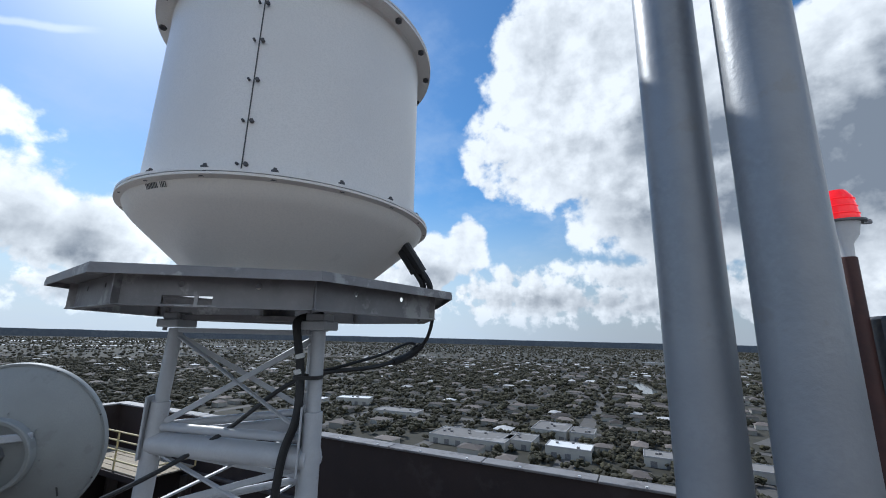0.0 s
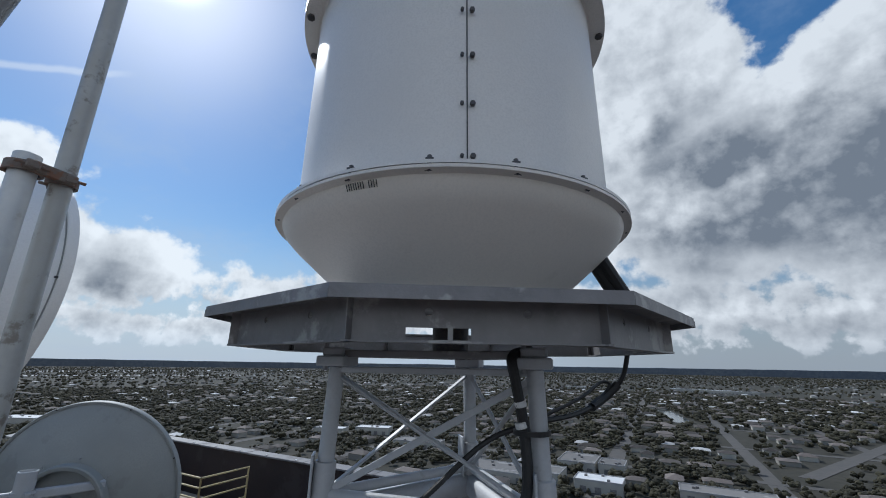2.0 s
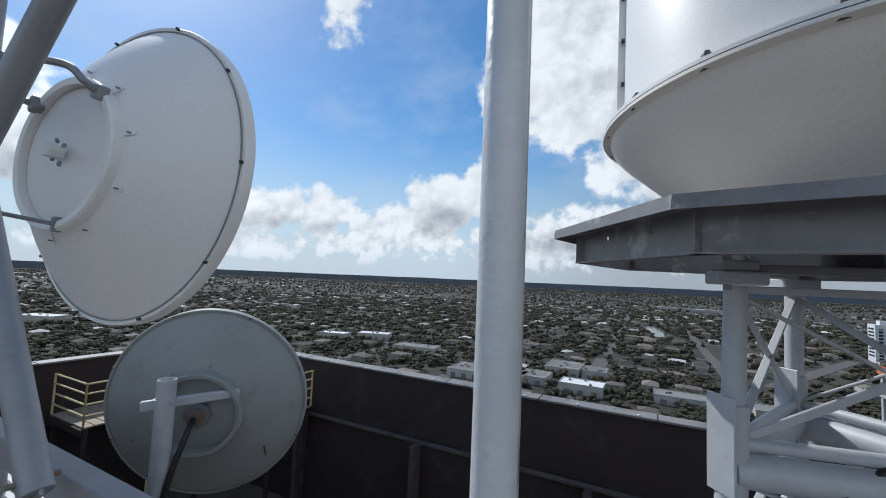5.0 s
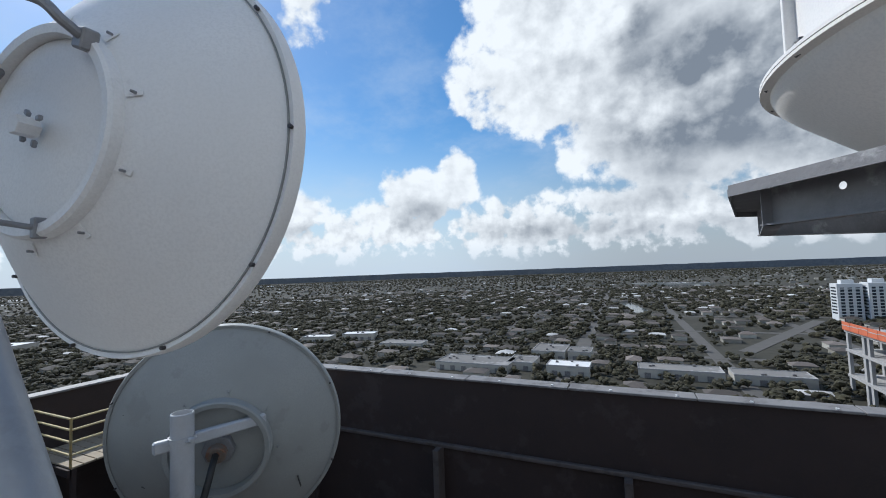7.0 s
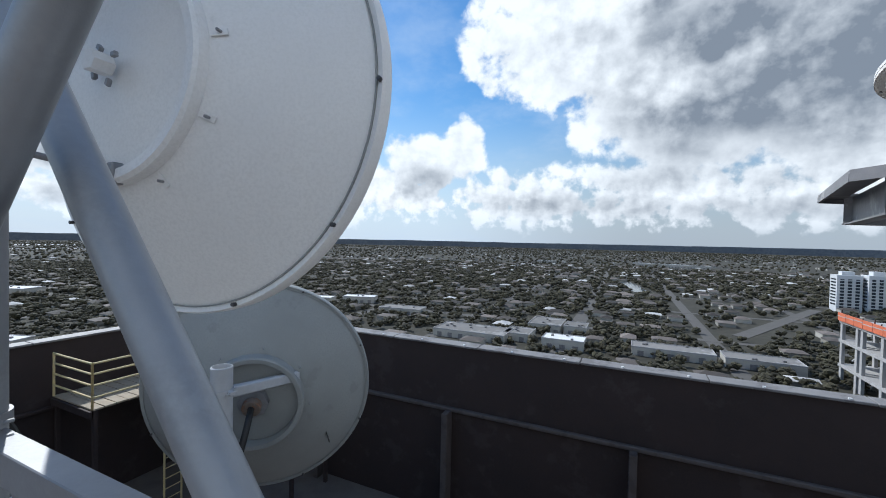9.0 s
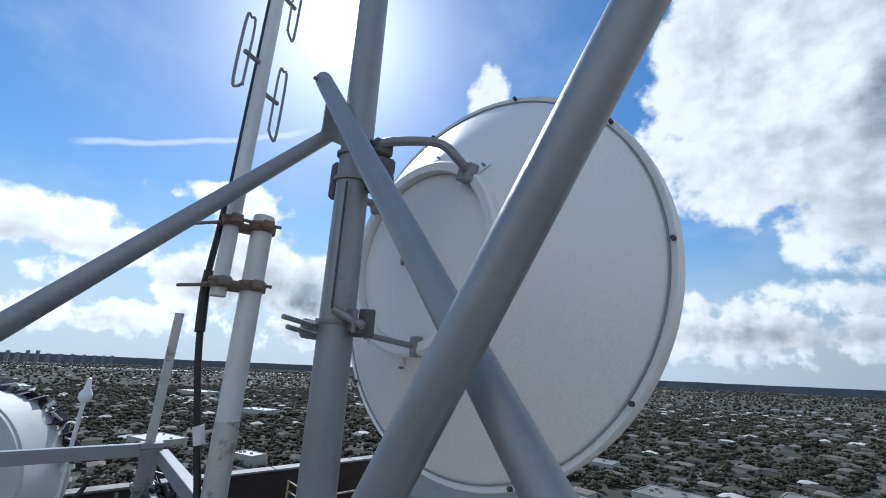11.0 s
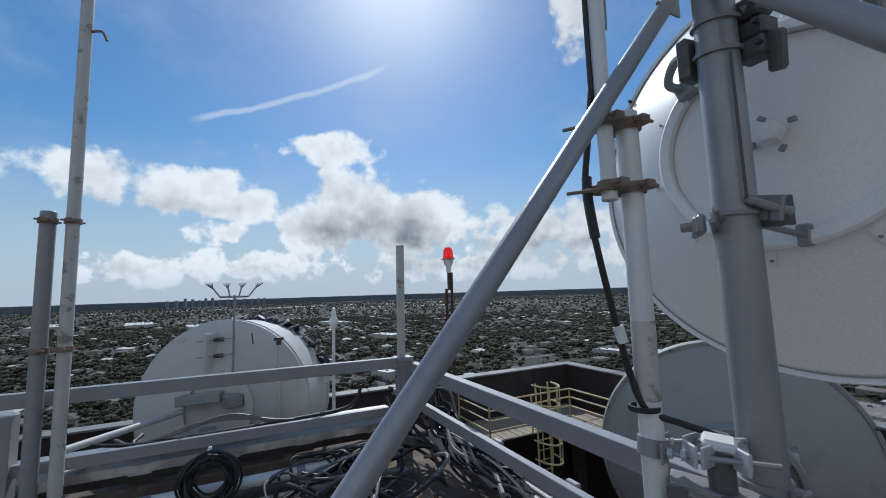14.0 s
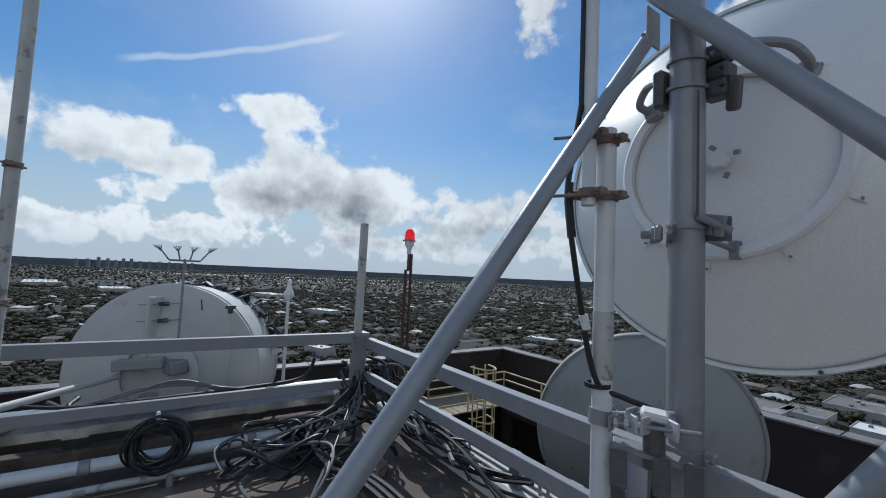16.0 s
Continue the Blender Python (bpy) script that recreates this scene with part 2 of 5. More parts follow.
M_GALV = surface("galvanised_steel", (0.31, 0.31, 0.32), (0.24, 0.24, 0.25), 14, 0.5, 0.3, 0.08, 70, stain=(0.2, 0.2, 0.21), stain_scale=5, stain_at=0.6, amount=0.6)
M_TOWER = surface("tower_paint", (0.50, 0.51, 0.53), (0.43, 0.44, 0.46), 8, 0.5, 0.1, 0.1, 60, stain=(0.33, 0.32, 0.31), stain_scale=9, stain_at=0.62, amount=0.5)
M_PLATE = surface("dull_plate_steel", (0.27, 0.26, 0.265), (0.19, 0.185, 0.19), 5, 0.5, 0.3, 0.2, 40, stain=(0.46, 0.45, 0.44), stain_scale=3.5, stain_at=0.55, amount=0.7)
M_RAIL = surface("rail_paint", (0.3, 0.305, 0.32), (0.25, 0.255, 0.27), 5, 0.45, 0.15, 0.08, 50, stain=(0.24, 0.25, 0.26), stain_scale=6, stain_at=0.62, amount=0.5)
M_RUST = surface("rusty_clamp", (0.26, 0.22, 0.19), (0.19, 0.14, 0.11), 18, 0.75, 0.2, 0.3, 70, stain=(0.28, 0.13, 0.07), stain_scale=14, stain_at=0.5, amount=0.7)
M_CLAMP = surface("dark_clamp_steel", (0.15, 0.145, 0.145), (0.10, 0.097, 0.097), 16, 0.6, 0.4, 0.2, 60, stain=(0.22, 0.15, 0.11), stain_scale=14, stain_at=0.62, amount=0.6)
# pale blue-grey in place of air haze before the far towers
M_HAZE = surface("far_walls_haze_tint", (0.21, 0.24, 0.28), (0.19, 0.22, 0.26), 0.01, 0.9)
M_BOLT = surface("dark_bolt", (0.08, 0.08, 0.09), (0.12, 0.11, 0.10), 40, 0.5, 0.6)
M_RUBBER = surface("black_cable", (0.012, 0.012, 0.013), (0.02, 0.02, 0.021), 12, 0.5, bump=0.1, fine=90)
M_CABLE_GREY = surface("grey_cable", (0.17, 0.17, 0.175), (0.12, 0.12, 0.125), 12, 0.5)
M_PARAPET = surface("dark_parapet", (0.036, 0.023, 0.021), (0.025, 0.017, 0.016), 1.3, 0.8, 0, 0.15, 25, stain=(0.055, 0.042, 0.04), stain_scale=1.2, stain_at=0.55, amount=0.5)
M_BUTTRESS = surface("grimy_steel_stiffener", (0.105, 0.088, 0.082), (0.075, 0.064, 0.06), 3, 0.7, 0.1, 0.1, 30, stain=(0.07, 0.055, 0.05), stain_scale=3, stain_at=0.52, amount=0.7)
M_CAP = surface("parapet_capping", (0.24, 0.23, 0.225), (0.17, 0.16, 0.16), 2, 0.6, 0.1, 0.1, 30, stain=(0.12, 0.11, 0.11), stain_scale=1.5, stain_at=0.52, amount=0.8)
M_ROOF = surface("dark_roofing", (0.15, 0.13, 0.115), (0.1, 0.088, 0.08), 2, 0.9, 0, 0.4, 60, stain=(0.13, 0.105, 0.085), stain_scale=0.8, stain_at=0.55, amount=0.7)
M_DECK = surface("brown_deck", (0.15, 0.12, 0.10), (0.10, 0.08, 0.07), 3, 0.9, 0, 0.4, 50, stain=(0.23, 0.18, 0.14), stain_scale=2.5, stain_at=0.52, amount=0.7)
M_CURB = surface("white_curb", (0.74, 0.73, 0.71), (0.64, 0.63, 0.6), 3, 0.7, 0, 0.25, 40, stain=(0.38, 0.36, 0.33), stain_scale=3, stain_at=0.6, amount=0.7)
M_YELLOW = surface("faded_yellow_paint", (0.62, 0.50, 0.24), (0.55, 0.46, 0.27), 6, 0.6, 0, 0.1, 50, stain=(0.4, 0.33, 0.22), stain_scale=9, stain_at=0.6, amount=0.5)
M_TREAD = surface("catwalk_boards", (0.36, 0.30, 0.22), (0.28, 0.23, 0.17), 5, 0.8, 0, 0.3, 30)
M_MARK = surface("dark_lettering", (0.05, 0.05, 0.05), (0.08, 0.08, 0.08), 30, 0.6)
M_BROWN = surface("red_brown_mast_paint", (0.085, 0.035, 0.028), (0.055, 0.026, 0.022), 10, 0.6, 0.1, 0.1)
M_WHITE = surface("white_plastic", (0.8, 0.8, 0.8), (0.74, 0.74, 0.74), 5, 0.4)
M_TAPE = surface("white_tape", (0.75, 0.75, 0.74), (0.6, 0.6, 0.6), 20, 0.7)
M_TORN = surface("torn_dark_membrane", (0.03, 0.03, 0.035), (0.05, 0.05, 0.055), 12, 0.7, bump=0.3)
M_RED = surface("red_glass", (0.75, 0.01, 0.012), (0.6, 0.008, 0.01), 12, 0.12)
red = M_RED.node_tree.nodes["Principled BSDF"]
red.inputs["Emission Color"].default_value = (1.0, 0.02, 0.03, 1)
red.inputs["Emission Strength"].default_value = 0.5
M_GRASS = surface("town_ground", (0.03, 0.028, 0.018), (0.048, 0.043, 0.03), 0.02, 0.95, 0, 0, 0.15, stain=(0.11, 0.1, 0.085), stain_scale=0.03, stain_at=0.64, amount=0.5)
M_ROAD = surface("asphalt", (0.105, 0.098, 0.09), (0.08, 0.075, 0.07), 0.2, 0.9, 0, 0, 3)
M_LEAF = surface("far_foliage", (0.036, 0.032, 0.016), (0.056, 0.05, 0.026), 0.12, 0.9, 0, 0, 1.2, per=0.45, island=True)
M_HOUSE_WALL = surface("pale_stucco", (0.38, 0.36, 0.32), (0.30, 0.29, 0.26), 0.15, 0.9, 0, 0, 2, per=0.35, island=True)
M_HOUSE_ROOF = surface("house_roofs", (0.12, 0.1, 0.088), (0.08, 0.07, 0.063), 0.05, 0.85, 0, 0, 1.5, per=0.7, island=True)
M_WHITE_ROOF = surface("white_flat_roof", (0.72, 0.72, 0.71), (0.62, 0.62, 0.62), 0.1, 0.8, 0, 0, 1.0, stain=(0.48, 0.48, 0.47), stain_scale=0.08, stain_at=0.6, amount=0.6)
M_GREY_ROOF = surface("grey_flat_roof", (0.19, 0.18, 0.17), (0.14, 0.135, 0.13), 0.1, 0.85, 0, 0, 1.0, stain=(0.33, 0.32, 0.31), stain_scale=0.07, stain_at=0.55, amount=0.7, per=0.25)
M_LIGHT_ROOF = surface("pale_house_roofs", (0.52, 0.51, 0.5), (0.42, 0.41, 0.4), 0.05, 0.8, 0, 0, 1.5, per=0.3, island=True)
M_WATER = surface("canal_water", (0.10, 0.115, 0.12), (0.08, 0.095, 0.10), 0.02, 0.15)
M_CONCRETE = surface("raw_concrete", (0.40, 0.39, 0.385), (0.33, 0.32, 0.31), 0.3, 0.85, 0, 0, 2)
M_TOWER_WALL = surface("white_tower_wall", (0.62, 0.63, 0.64), (0.55, 0.56, 0.57), 0.2, 0.7, 0, 0, 2)
M_PANE = surface("dark_glass", (0.05, 0.06, 0.075), (0.04, 0.05, 0.06), 1, 0.1)
M_ORANGE = surface("orange_safety_net", (0.62, 0.16, 0.07), (0.5, 0.13, 0.07), 0.3, 0.9, 0, 0, 2)
# bluish lightening stands for haze over the woods
M_FAR = surface("hazed_far_woods", (0.12, 0.14, 0.17), (0.17, 0.19, 0.21), 0.006, 0.95, 0, 0, 0.05)
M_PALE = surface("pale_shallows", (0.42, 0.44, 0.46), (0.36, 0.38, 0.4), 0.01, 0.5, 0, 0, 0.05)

# ---- building blocks ----
BASE = {}


def thing(name, at, label, category, group="", kind=""):
    ob = new(name)
    ob.empty_display_size = 0.1
    ob.location = at
    BASE[ob] = Vector(at)
    return tagged(ob, label, category, group, kind)


def mesh_of(name, bm, material, smooth):
    bm.normal_update()
    me = bpy.data.meshes.new(name)
    bm.to_mesh(me)
    bm.free()
    me.materials.append(material)
    if smooth:
        me.polygons.foreach_set("use_smooth", [True] * len(me.polygons))
        me.set_sharp_from_angle(angle=radians(35))
    return me


def part(name, bm, material, parent, label="", smooth=True):
    """One mesh, given in the world's metres, under a thing or a part."""
    base = BASE[parent]
    bmesh.ops.translate(bm, verts=bm.verts, vec=-base)
    ob = new(name, mesh_of(name, bm, material, smooth))
    ob.parent = parent
    BASE[ob] = base
    return tagged(ob, label)


def structure(name, bm, material, label, category, smooth=False, kind="structure"):
    ob = new(name, mesh_of(name, bm, material, smooth))
    BASE[ob] = Vector((0, 0, 0))
    return tagged(ob, label, category, "", kind)


def along(p, q):
    """A pose at p whose z points to q."""
    p, q = Vector(p), Vector(q)
    return Matrix.Translation(p) @ (q - p).to_track_quat("Z", "Y").to_matrix().to_4x4()


def lathe(bm, m, profile, seg=32, closed=False):
    """Turns (radius, height) pairs round z, in the pose m."""
    rings = []
    for r, h in profile:
        if r < 1e-6:
            rings.append([bm.verts.new(m @ Vector((0, 0, h)))])
        else:
            rings.append([bm.verts.new(m @ Vector((r * math.cos(2 * math.pi * k / seg), r * math.sin(2 * math.pi * k / seg), h))) for k in range(seg)])
    pairs = list(zip(rings, rings[1:])) + ([(rings[-1], rings[0])] if closed else [])
    for a, b in pairs:
        for k in range(seg):
            j = (k + 1) % seg
            if len(a) == 1 and len(b) == 1:
                continue
            if len(a) == 1:
                bm.faces.new((a[0], b[k], b[j]))
            elif len(b) == 1:
                bm.faces.new((a[k], b[0], a[j]))
            else:
                bm.faces.new((a[k], b[k], b[j], a[j]))
    bmesh.ops.recalc_face_normals(bm, faces=bm.faces)
    return bm


def tube(p, q, r, seg=16, bm=None, wall=0.0, dome=0.0):
    """A round bar from p to q with softened ends; with wall, open at the far end."""
    bm = bm or bmesh.new()
    m, n = along(p, q), (Vector(q) - Vector(p)).length
    e = min(0.08 * r, n * 0.1)
    prof = [(0, 0), (r - e, 0), (r, e), (r, n - e), (r - e, n)]
    prof += [(r - wall, n), (r - wall, n - 2 * r), (0, n - 2 * r)] if wall else [(0, n + dome)]
    return lathe(bm, m, prof, seg)


def block(size, m, bm=None, bevel=0.0):
    """A box with softened edges in the pose m, which is its middle."""
    bm = bm or bmesh.new()
    made = bmesh.ops.create_cube(bm, size=1.0, matrix=m @ Matrix.Diagonal((*size, 1)))["verts"]
    if bevel:
        edges = {e for v in made for e in v.link_edges}
        bmesh.ops.bevel(bm, geom=list(edges), offset=bevel, segments=1, affect="EDGES", profile=0.5)
    return bm


def bar(p, q, w, h, bm=None, bevel=0.004, turn=0.0):
    """A square bar from p to q, w wide and h high."""
    p, q = Vector(p), Vector(q)
    d = q - p
    side = d.cross(Vector((0, 0, 1)))
    side = side.normalized() if side.length > 1e-4 else Vector((1, 0, 0))
    up = side.cross(d).normalized()
    m = Matrix((side, up, d.normalized())).transposed().to_4x4()
    m.translation = (p + q) / 2
    return block((w, h, d.length), m, bm, bevel)


def sweep(points, r, seg=8, steps=6, bm=None):
    """A cable through the points."""
    bm = bm or bmesh.new()
    pts = [Vector(p) for p in points]
    ext = [2 * pts[0] - pts[1]] + pts + [2 * pts[-1] - pts[-2]]
    line = []
    for a, b, c, d in zip(ext, ext[1:], ext[2:], ext[3:]):
        for k in range(steps):
            t = k / steps
            line.append(0.5 * (2 * b + (c - a) * t + (2 * a - 5 * b + 4 * c - d) * t * t + (3 * b - a - 3 * c + d) * t ** 3))
    line.append(pts[-1])
    rings, n = [], None
    for k, p in enumerate(line):
        d = (line[min(k + 1, len(line) - 1)] - line[max(k - 1, 0)]).normalized()
        n = (n - d * n.dot(d)).normalized() if n and (n - d * n.dot(d)).length > 1e-4 else d.orthogonal().normalized()
        s = d.cross(n)
        rings.append([bm.verts.new(p + r * (math.cos(2 * math.pi * j / seg) * n + math.sin(2 * math.pi * j / seg) * s)) for j in range(seg)])
    for a, b in zip(rings, rings[1:]):
        for j in range(seg):
            bm.faces.new((a[j], a[(j + 1) % seg], b[(j + 1) % seg], b[j]))
    bm.faces.new(rings[0][::-1]), bm.faces.new(rings[-1])
    return bm


def ring_clamp(at, way, r, bm=None):
    """A band round a pole with two ears and a bolt on each side."""
    bm = bm or bmesh.new()
    m = along(at, Vector(at) + Vector(way))
    lathe(bm, m, [(r, -0.022), (r + 0.012, -0.022), (r + 0.012, 0.022), (r, 0.022)], 20, True)
    for s in (-1, 1):
        block((0.05, 0.05, 0.04), m @ pose(s * (r + 0.03), 0, 0), bm, 0.006)
        tube(m @ Vector((s * (r + 0.034), -0.06, 0)), m @ Vector((s * (r + 0.034), 0.06, 0)), 0.008, 8, bm)
    return bm


def stuff_mesh(name, verts, faces, material, label, category):
    me = bpy.data.meshes.new(name)
    me.from_pydata(verts, [], faces)
    me.materials.append(material)
    ob = new(name, me)
    return tagged(ob, label, category, "", "stuff")

# ---- the town below ----
GROUND = -65.5
rng = np.random.default_rng(7)

bm = bmesh.new()
rings = [0, 60, 150, 300, 600, 1000, 1600, 2400, 3400, 4900]
rows = []
for r in rings:
    rows.append([bm.verts.new((r * math.cos(a * math.pi / 32), r * math.sin(a * math.pi / 32), GROUND)) for a in range(64)] if r else [bm.verts.new((0, 0, GROUND))])
for a, b in zip(rows, rows[1:]):
    for k in range(64):
        j = (k + 1) % 64
        bm.faces.new((a[0], b[k], b[j]) if len(a) == 1 else (a[k], b[k], b[j], a[j]))
structure("ground", bm, M_GRASS, "flat wooded town ground reaching the horizon", "ground")

# a low line of far woods closing the view, distance haze mixed into its colour
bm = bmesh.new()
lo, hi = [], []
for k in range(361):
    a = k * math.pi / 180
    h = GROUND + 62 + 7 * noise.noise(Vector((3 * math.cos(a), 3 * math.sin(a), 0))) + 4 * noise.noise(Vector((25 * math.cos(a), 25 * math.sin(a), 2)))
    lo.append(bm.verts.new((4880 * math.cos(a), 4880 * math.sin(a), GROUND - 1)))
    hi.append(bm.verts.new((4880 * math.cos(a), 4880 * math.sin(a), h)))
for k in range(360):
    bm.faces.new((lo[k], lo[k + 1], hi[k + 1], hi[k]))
structure("backdrop", bm, M_FAR, "dark line of far woods, painted with haze, along the horizon", "backdrop")


def strip(name, p, q, width, material, label, category, z=0.15):
    p, q = Vector((*p, 0)), Vector((*q, 0))
    d = (q - p).normalized()
    s = Vector((-d.y, d.x, 0)) * width / 2
    b = bmesh.new()
    vs = [b.verts.new(v + Vector((0, 0, GROUND + h))) for h in (z, z - 0.14) for v in (p - s, q - s, q + s, p + s)]
    b.faces.new(vs[:4])
    for k in range(4):
        b.faces.new((vs[k], vs[(k + 1) % 4], vs[(k + 1) % 4 + 4], vs[k + 4]))
    return structure(name, b, material, label, category)


STREETS_X = [-900, -780, -660, -545, -430, -330, -215, -120, -31, 62, 160, 260, 370]
STREETS_Y = [-300, -170, -40, 95, 215, 342, 470, 600, 740, 880, 1030]
for x in STREETS_X:
    strip("road", (x, -500), (x - 25, 1250), 9 if x != -31 else 12, M_ROAD, "grey asphalt side street between houses", "road")
for y in STREETS_Y:
    strip("road", (-1200, y + 4), (520, y), 8, M_ROAD, "grey asphalt cross street between houses", "road", 0.2)
strip("road", (72, 370), (180, 572), 11, M_ROAD, "wide pale main road", "road", 0.3)
strip("road", (-330, 70), (-640, 230), 22, M_ROAD, "wide pale main road", "road", 0.3)
strip("water", (12, 640), (-16, 790), 24, M_WATER, "dull canal between dark trees", "water", 0.25)
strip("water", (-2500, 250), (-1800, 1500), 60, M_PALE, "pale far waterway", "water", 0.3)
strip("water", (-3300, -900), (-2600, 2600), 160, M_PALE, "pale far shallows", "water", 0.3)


def big_building(x, y, w, d, h, turn, roof, label):
    """A flat-roofed shed: walls, a roof slab inside a low upstand, vents and a row of doors."""
    t = thing("warehouse", (x, y, GROUND), label, "building")
    m = pose(x, y, GROUND, 0, 0, turn)
    part("wall", block((w, d, h), m @ pose(0, 0, h / 2)), M_HOUSE_WALL, t, "", False)
    part("roof", block((w - 0.6, d - 0.6, 0.3), m @ pose(0, 0, h + 0.18)), roof, t, "", False)
    b = bmesh.new()
    for s in (-1, 1):
        block((w + 0.3, 0.35, 0.9), m @ pose(0, s * d / 2, h + 0.3), b)
        block((0.35, d - 0.35, 0.9), m @ pose(s * w / 2, 0, h + 0.3), b)
    part("upstand", b, M_CONCRETE, t, "", False)
    r = random.Random(int(x * 3 + y))
    for _ in range(max(3, int(w * d / 220))):
        part("roof_vent", block((1.6, 1.6, 1.1), m @ pose(r.uniform(-w * .4, w * .4), r.uniform(-d * .4, d * .4), h + 0.85), None, 0.1), M_CAP, t, "", False)
    for k in range(int(w / 8)):
        part("door", block((3.4, 0.2, 3.2), m @ pose(-w / 2 + 5 + 8 * k, -d / 2 - 0.06, 1.7)), M_CAP, t, "", False)
    return t


BIG = [(-42, 272, 26, 16, 6, 0, M_WHITE_ROOF, "white flat-roofed warehouse beside the street"), (-62, 322, 24, 30, 6, 0, M_GREY_ROOF, "grey flat-roofed workshop by the street"),
       (-105, 272, 52, 26, 5, 0, M_GREY_ROOF, "long grey flat-roofed shed"), (-74, 282, 18, 22, 5, 0, M_GREY_ROOF, "small pale flat-roofed shed by the street"),
       (20, 282, 44, 16, 5, 0, M_GREY_ROOF, "long grey flat-roofed row of shops"), (64, 281, 36, 16, 5, 0, M_GREY_ROOF, "grey flat-roofed row of shops"),
       (-40, 320, 16, 20, 6, 0, M_GREY_ROOF, "grey flat-roofed workshop by the street"), (-268, 357, 34, 16, 6, 20, M_WHITE_ROOF, "white flat-roofed warehouse among trees"),
       (-300, 330, 30, 14, 6, 15, M_WHITE_ROOF, "white flat-roofed hall among trees"), (-195, 324, 40, 18, 5, 8, M_GREY_ROOF, "grey flat-roofed school block"),
       (-330, 104, 22, 12, 6, 20, M_WHITE_ROOF, "white flat-roofed shop among trees"), (-603, 196, 46, 24, 8, 25, M_WHITE_ROOF, "white flat-roofed store in the town"),
       (74, 1440, 150, 22, 8, -4, M_WHITE_ROOF, "long white warehouse far off"), (150, 1400, 110, 18, 8, -4, M_WHITE_ROOF, "long white warehouse far off"),
       (-250, 1380, 90, 20, 7, 5, M_WHITE_ROOF, "long white warehouse far off"), (-962, 190, 80, 40, 9, 20, M_WHITE_ROOF, "white flat-roofed store far off"),
       (-1100, -90, 90, 50, 10, 10, M_WHITE_ROOF, "white far industrial hall"), (-1350, -250, 160, 60, 10, 10, M_WHITE_ROOF, "white far industrial hall"),
       (-1500, -480, 200, 70, 10, 10, M_WHITE_ROOF, "white far industrial hall"), (-420, 60, 40, 26, 7, 20, M_WHITE_ROOF, "white flat-roofed store by the main road")]
for row in BIG:
    big_building(*row)


def blocked(x, y, pad):
    return any(abs(x - b[0]) < b[2] / 2 + pad and abs(y - b[1]) < b[3] / 2 + pad for b in BIG) or (abs(x + 2 + (y - 715) * 0.187) < 15 + pad and 610 < y < 800) or (abs(x - 126 - (y - 471) * 0.535) < 12 + pad and 350 < y < 590)


def near_street(x, y, pad):
    return any(abs(x - (s - 25 * (y + 500) / 1750)) < pad for s in STREETS_X) or any(abs(y - s) < pad for s in STREETS_Y)


def in_view(x, y):
    a = math.degrees(math.atan2(x, y))
    return -140 < a < 35


# houses with hipped roofs
wall_v, wall_f, roof_v, roof_f, pale_v, pale_f = [], [], [], [], [], []
homes = []
for x in STREETS_X:
    for side in (-1, 1):
        y = -480.0
        while y < 1240:
            y += rng.uniform(17, 27)
            px = x - 25 * (y + 500) / 1750 + side * rng.uniform(17, 21)
            for row in (0, side * 38.0):
                if rng.random() < 0.55 or (px + row) ** 2 + y * y < 60 ** 2 or not in_view(px + row, y) or blocked(px + row, y, 9) or any(abs(y - s) < 9 for s in STREETS_Y):
                    continue
                homes.append((px + row + rng.uniform(-3, 3), y, rng.uniform(9, 15), rng.uniform(8, 13), rng.uniform(2.9, 4.2)))
for _ in range(1500):
    r, a = rng.uniform(1050, 3600), radians(rng.uniform(-135, 32))
    homes.append((r * math.sin(a), r * math.cos(a), rng.uniform(10, 20), rng.uniform(9, 14), rng.uniform(3.5, 6)))
for x, y, w, d, h in homes:
    n, g = len(wall_v), GROUND
    x0, x1, y0, y1 = x - w / 2, x + w / 2, y - d / 2, y + d / 2
    wall_v += [(x0, y0, g), (x1, y0, g), (x1, y1, g), (x0, y1, g), (x0, y0, g + h), (x1, y0, g + h), (x1, y1, g + h), (x0, y1, g + h)]
    wall_f += [(n, n + 1, n + 5, n + 4), (n + 1, n + 2, n + 6, n + 5), (n + 2, n + 3, n + 7, n + 6), (n + 3, n, n + 4, n + 7)]
    pale = rng.random() < (0.15 if x * x + y * y < 1e6 else 0.2) + (0.2 if x < -300 and y < 0.35 * -x else 0.0)
    rv, rf = (pale_v, pale_f) if pale else (roof_v, roof_f)
    n, o, t = len(rv), 0.6, g + h + (rng.uniform(1.0, 2.2) if w < 16 else 0.5)
    rv += [(x0 - o, y0 - o, g + h), (x1 + o, y0 - o, g + h), (x1 + o, y1 + o, g + h), (x0 - o, y1 + o, g + h)]
    k = d * 0.5 if w > d else w * 0.5
    rv += [(x0 + k * 0.9, y, t), (x1 - k * 0.9, y, t)] if w > d else [(x, y0 + k * 0.9, t), (x, y1 - k * 0.9, t)]
    if w > d:
        rf += [(n, n + 1, n + 5, n + 4), (n + 1, n + 2, n + 5), (n + 2, n + 3, n + 4, n + 5), (n + 3, n, n + 4), (n + 3, n + 2, n + 1, n)]
    else:
        rf += [(n + 1, n + 2, n + 5, n + 4), (n + 2, n + 3, n + 5), (n + 3, n, n + 4, n + 5), (n, n + 1, n + 4), (n + 3, n + 2, n + 1, n)]
stuff_mesh("house_walls", wall_v, wall_f, M_HOUSE_WALL, "pale walls of many low houses along the streets", "houses")
stuff_mesh("pale_roofs", pale_v, pale_f, M_LIGHT_ROOF, "white and pale roofs scattered over the town", "roofs")
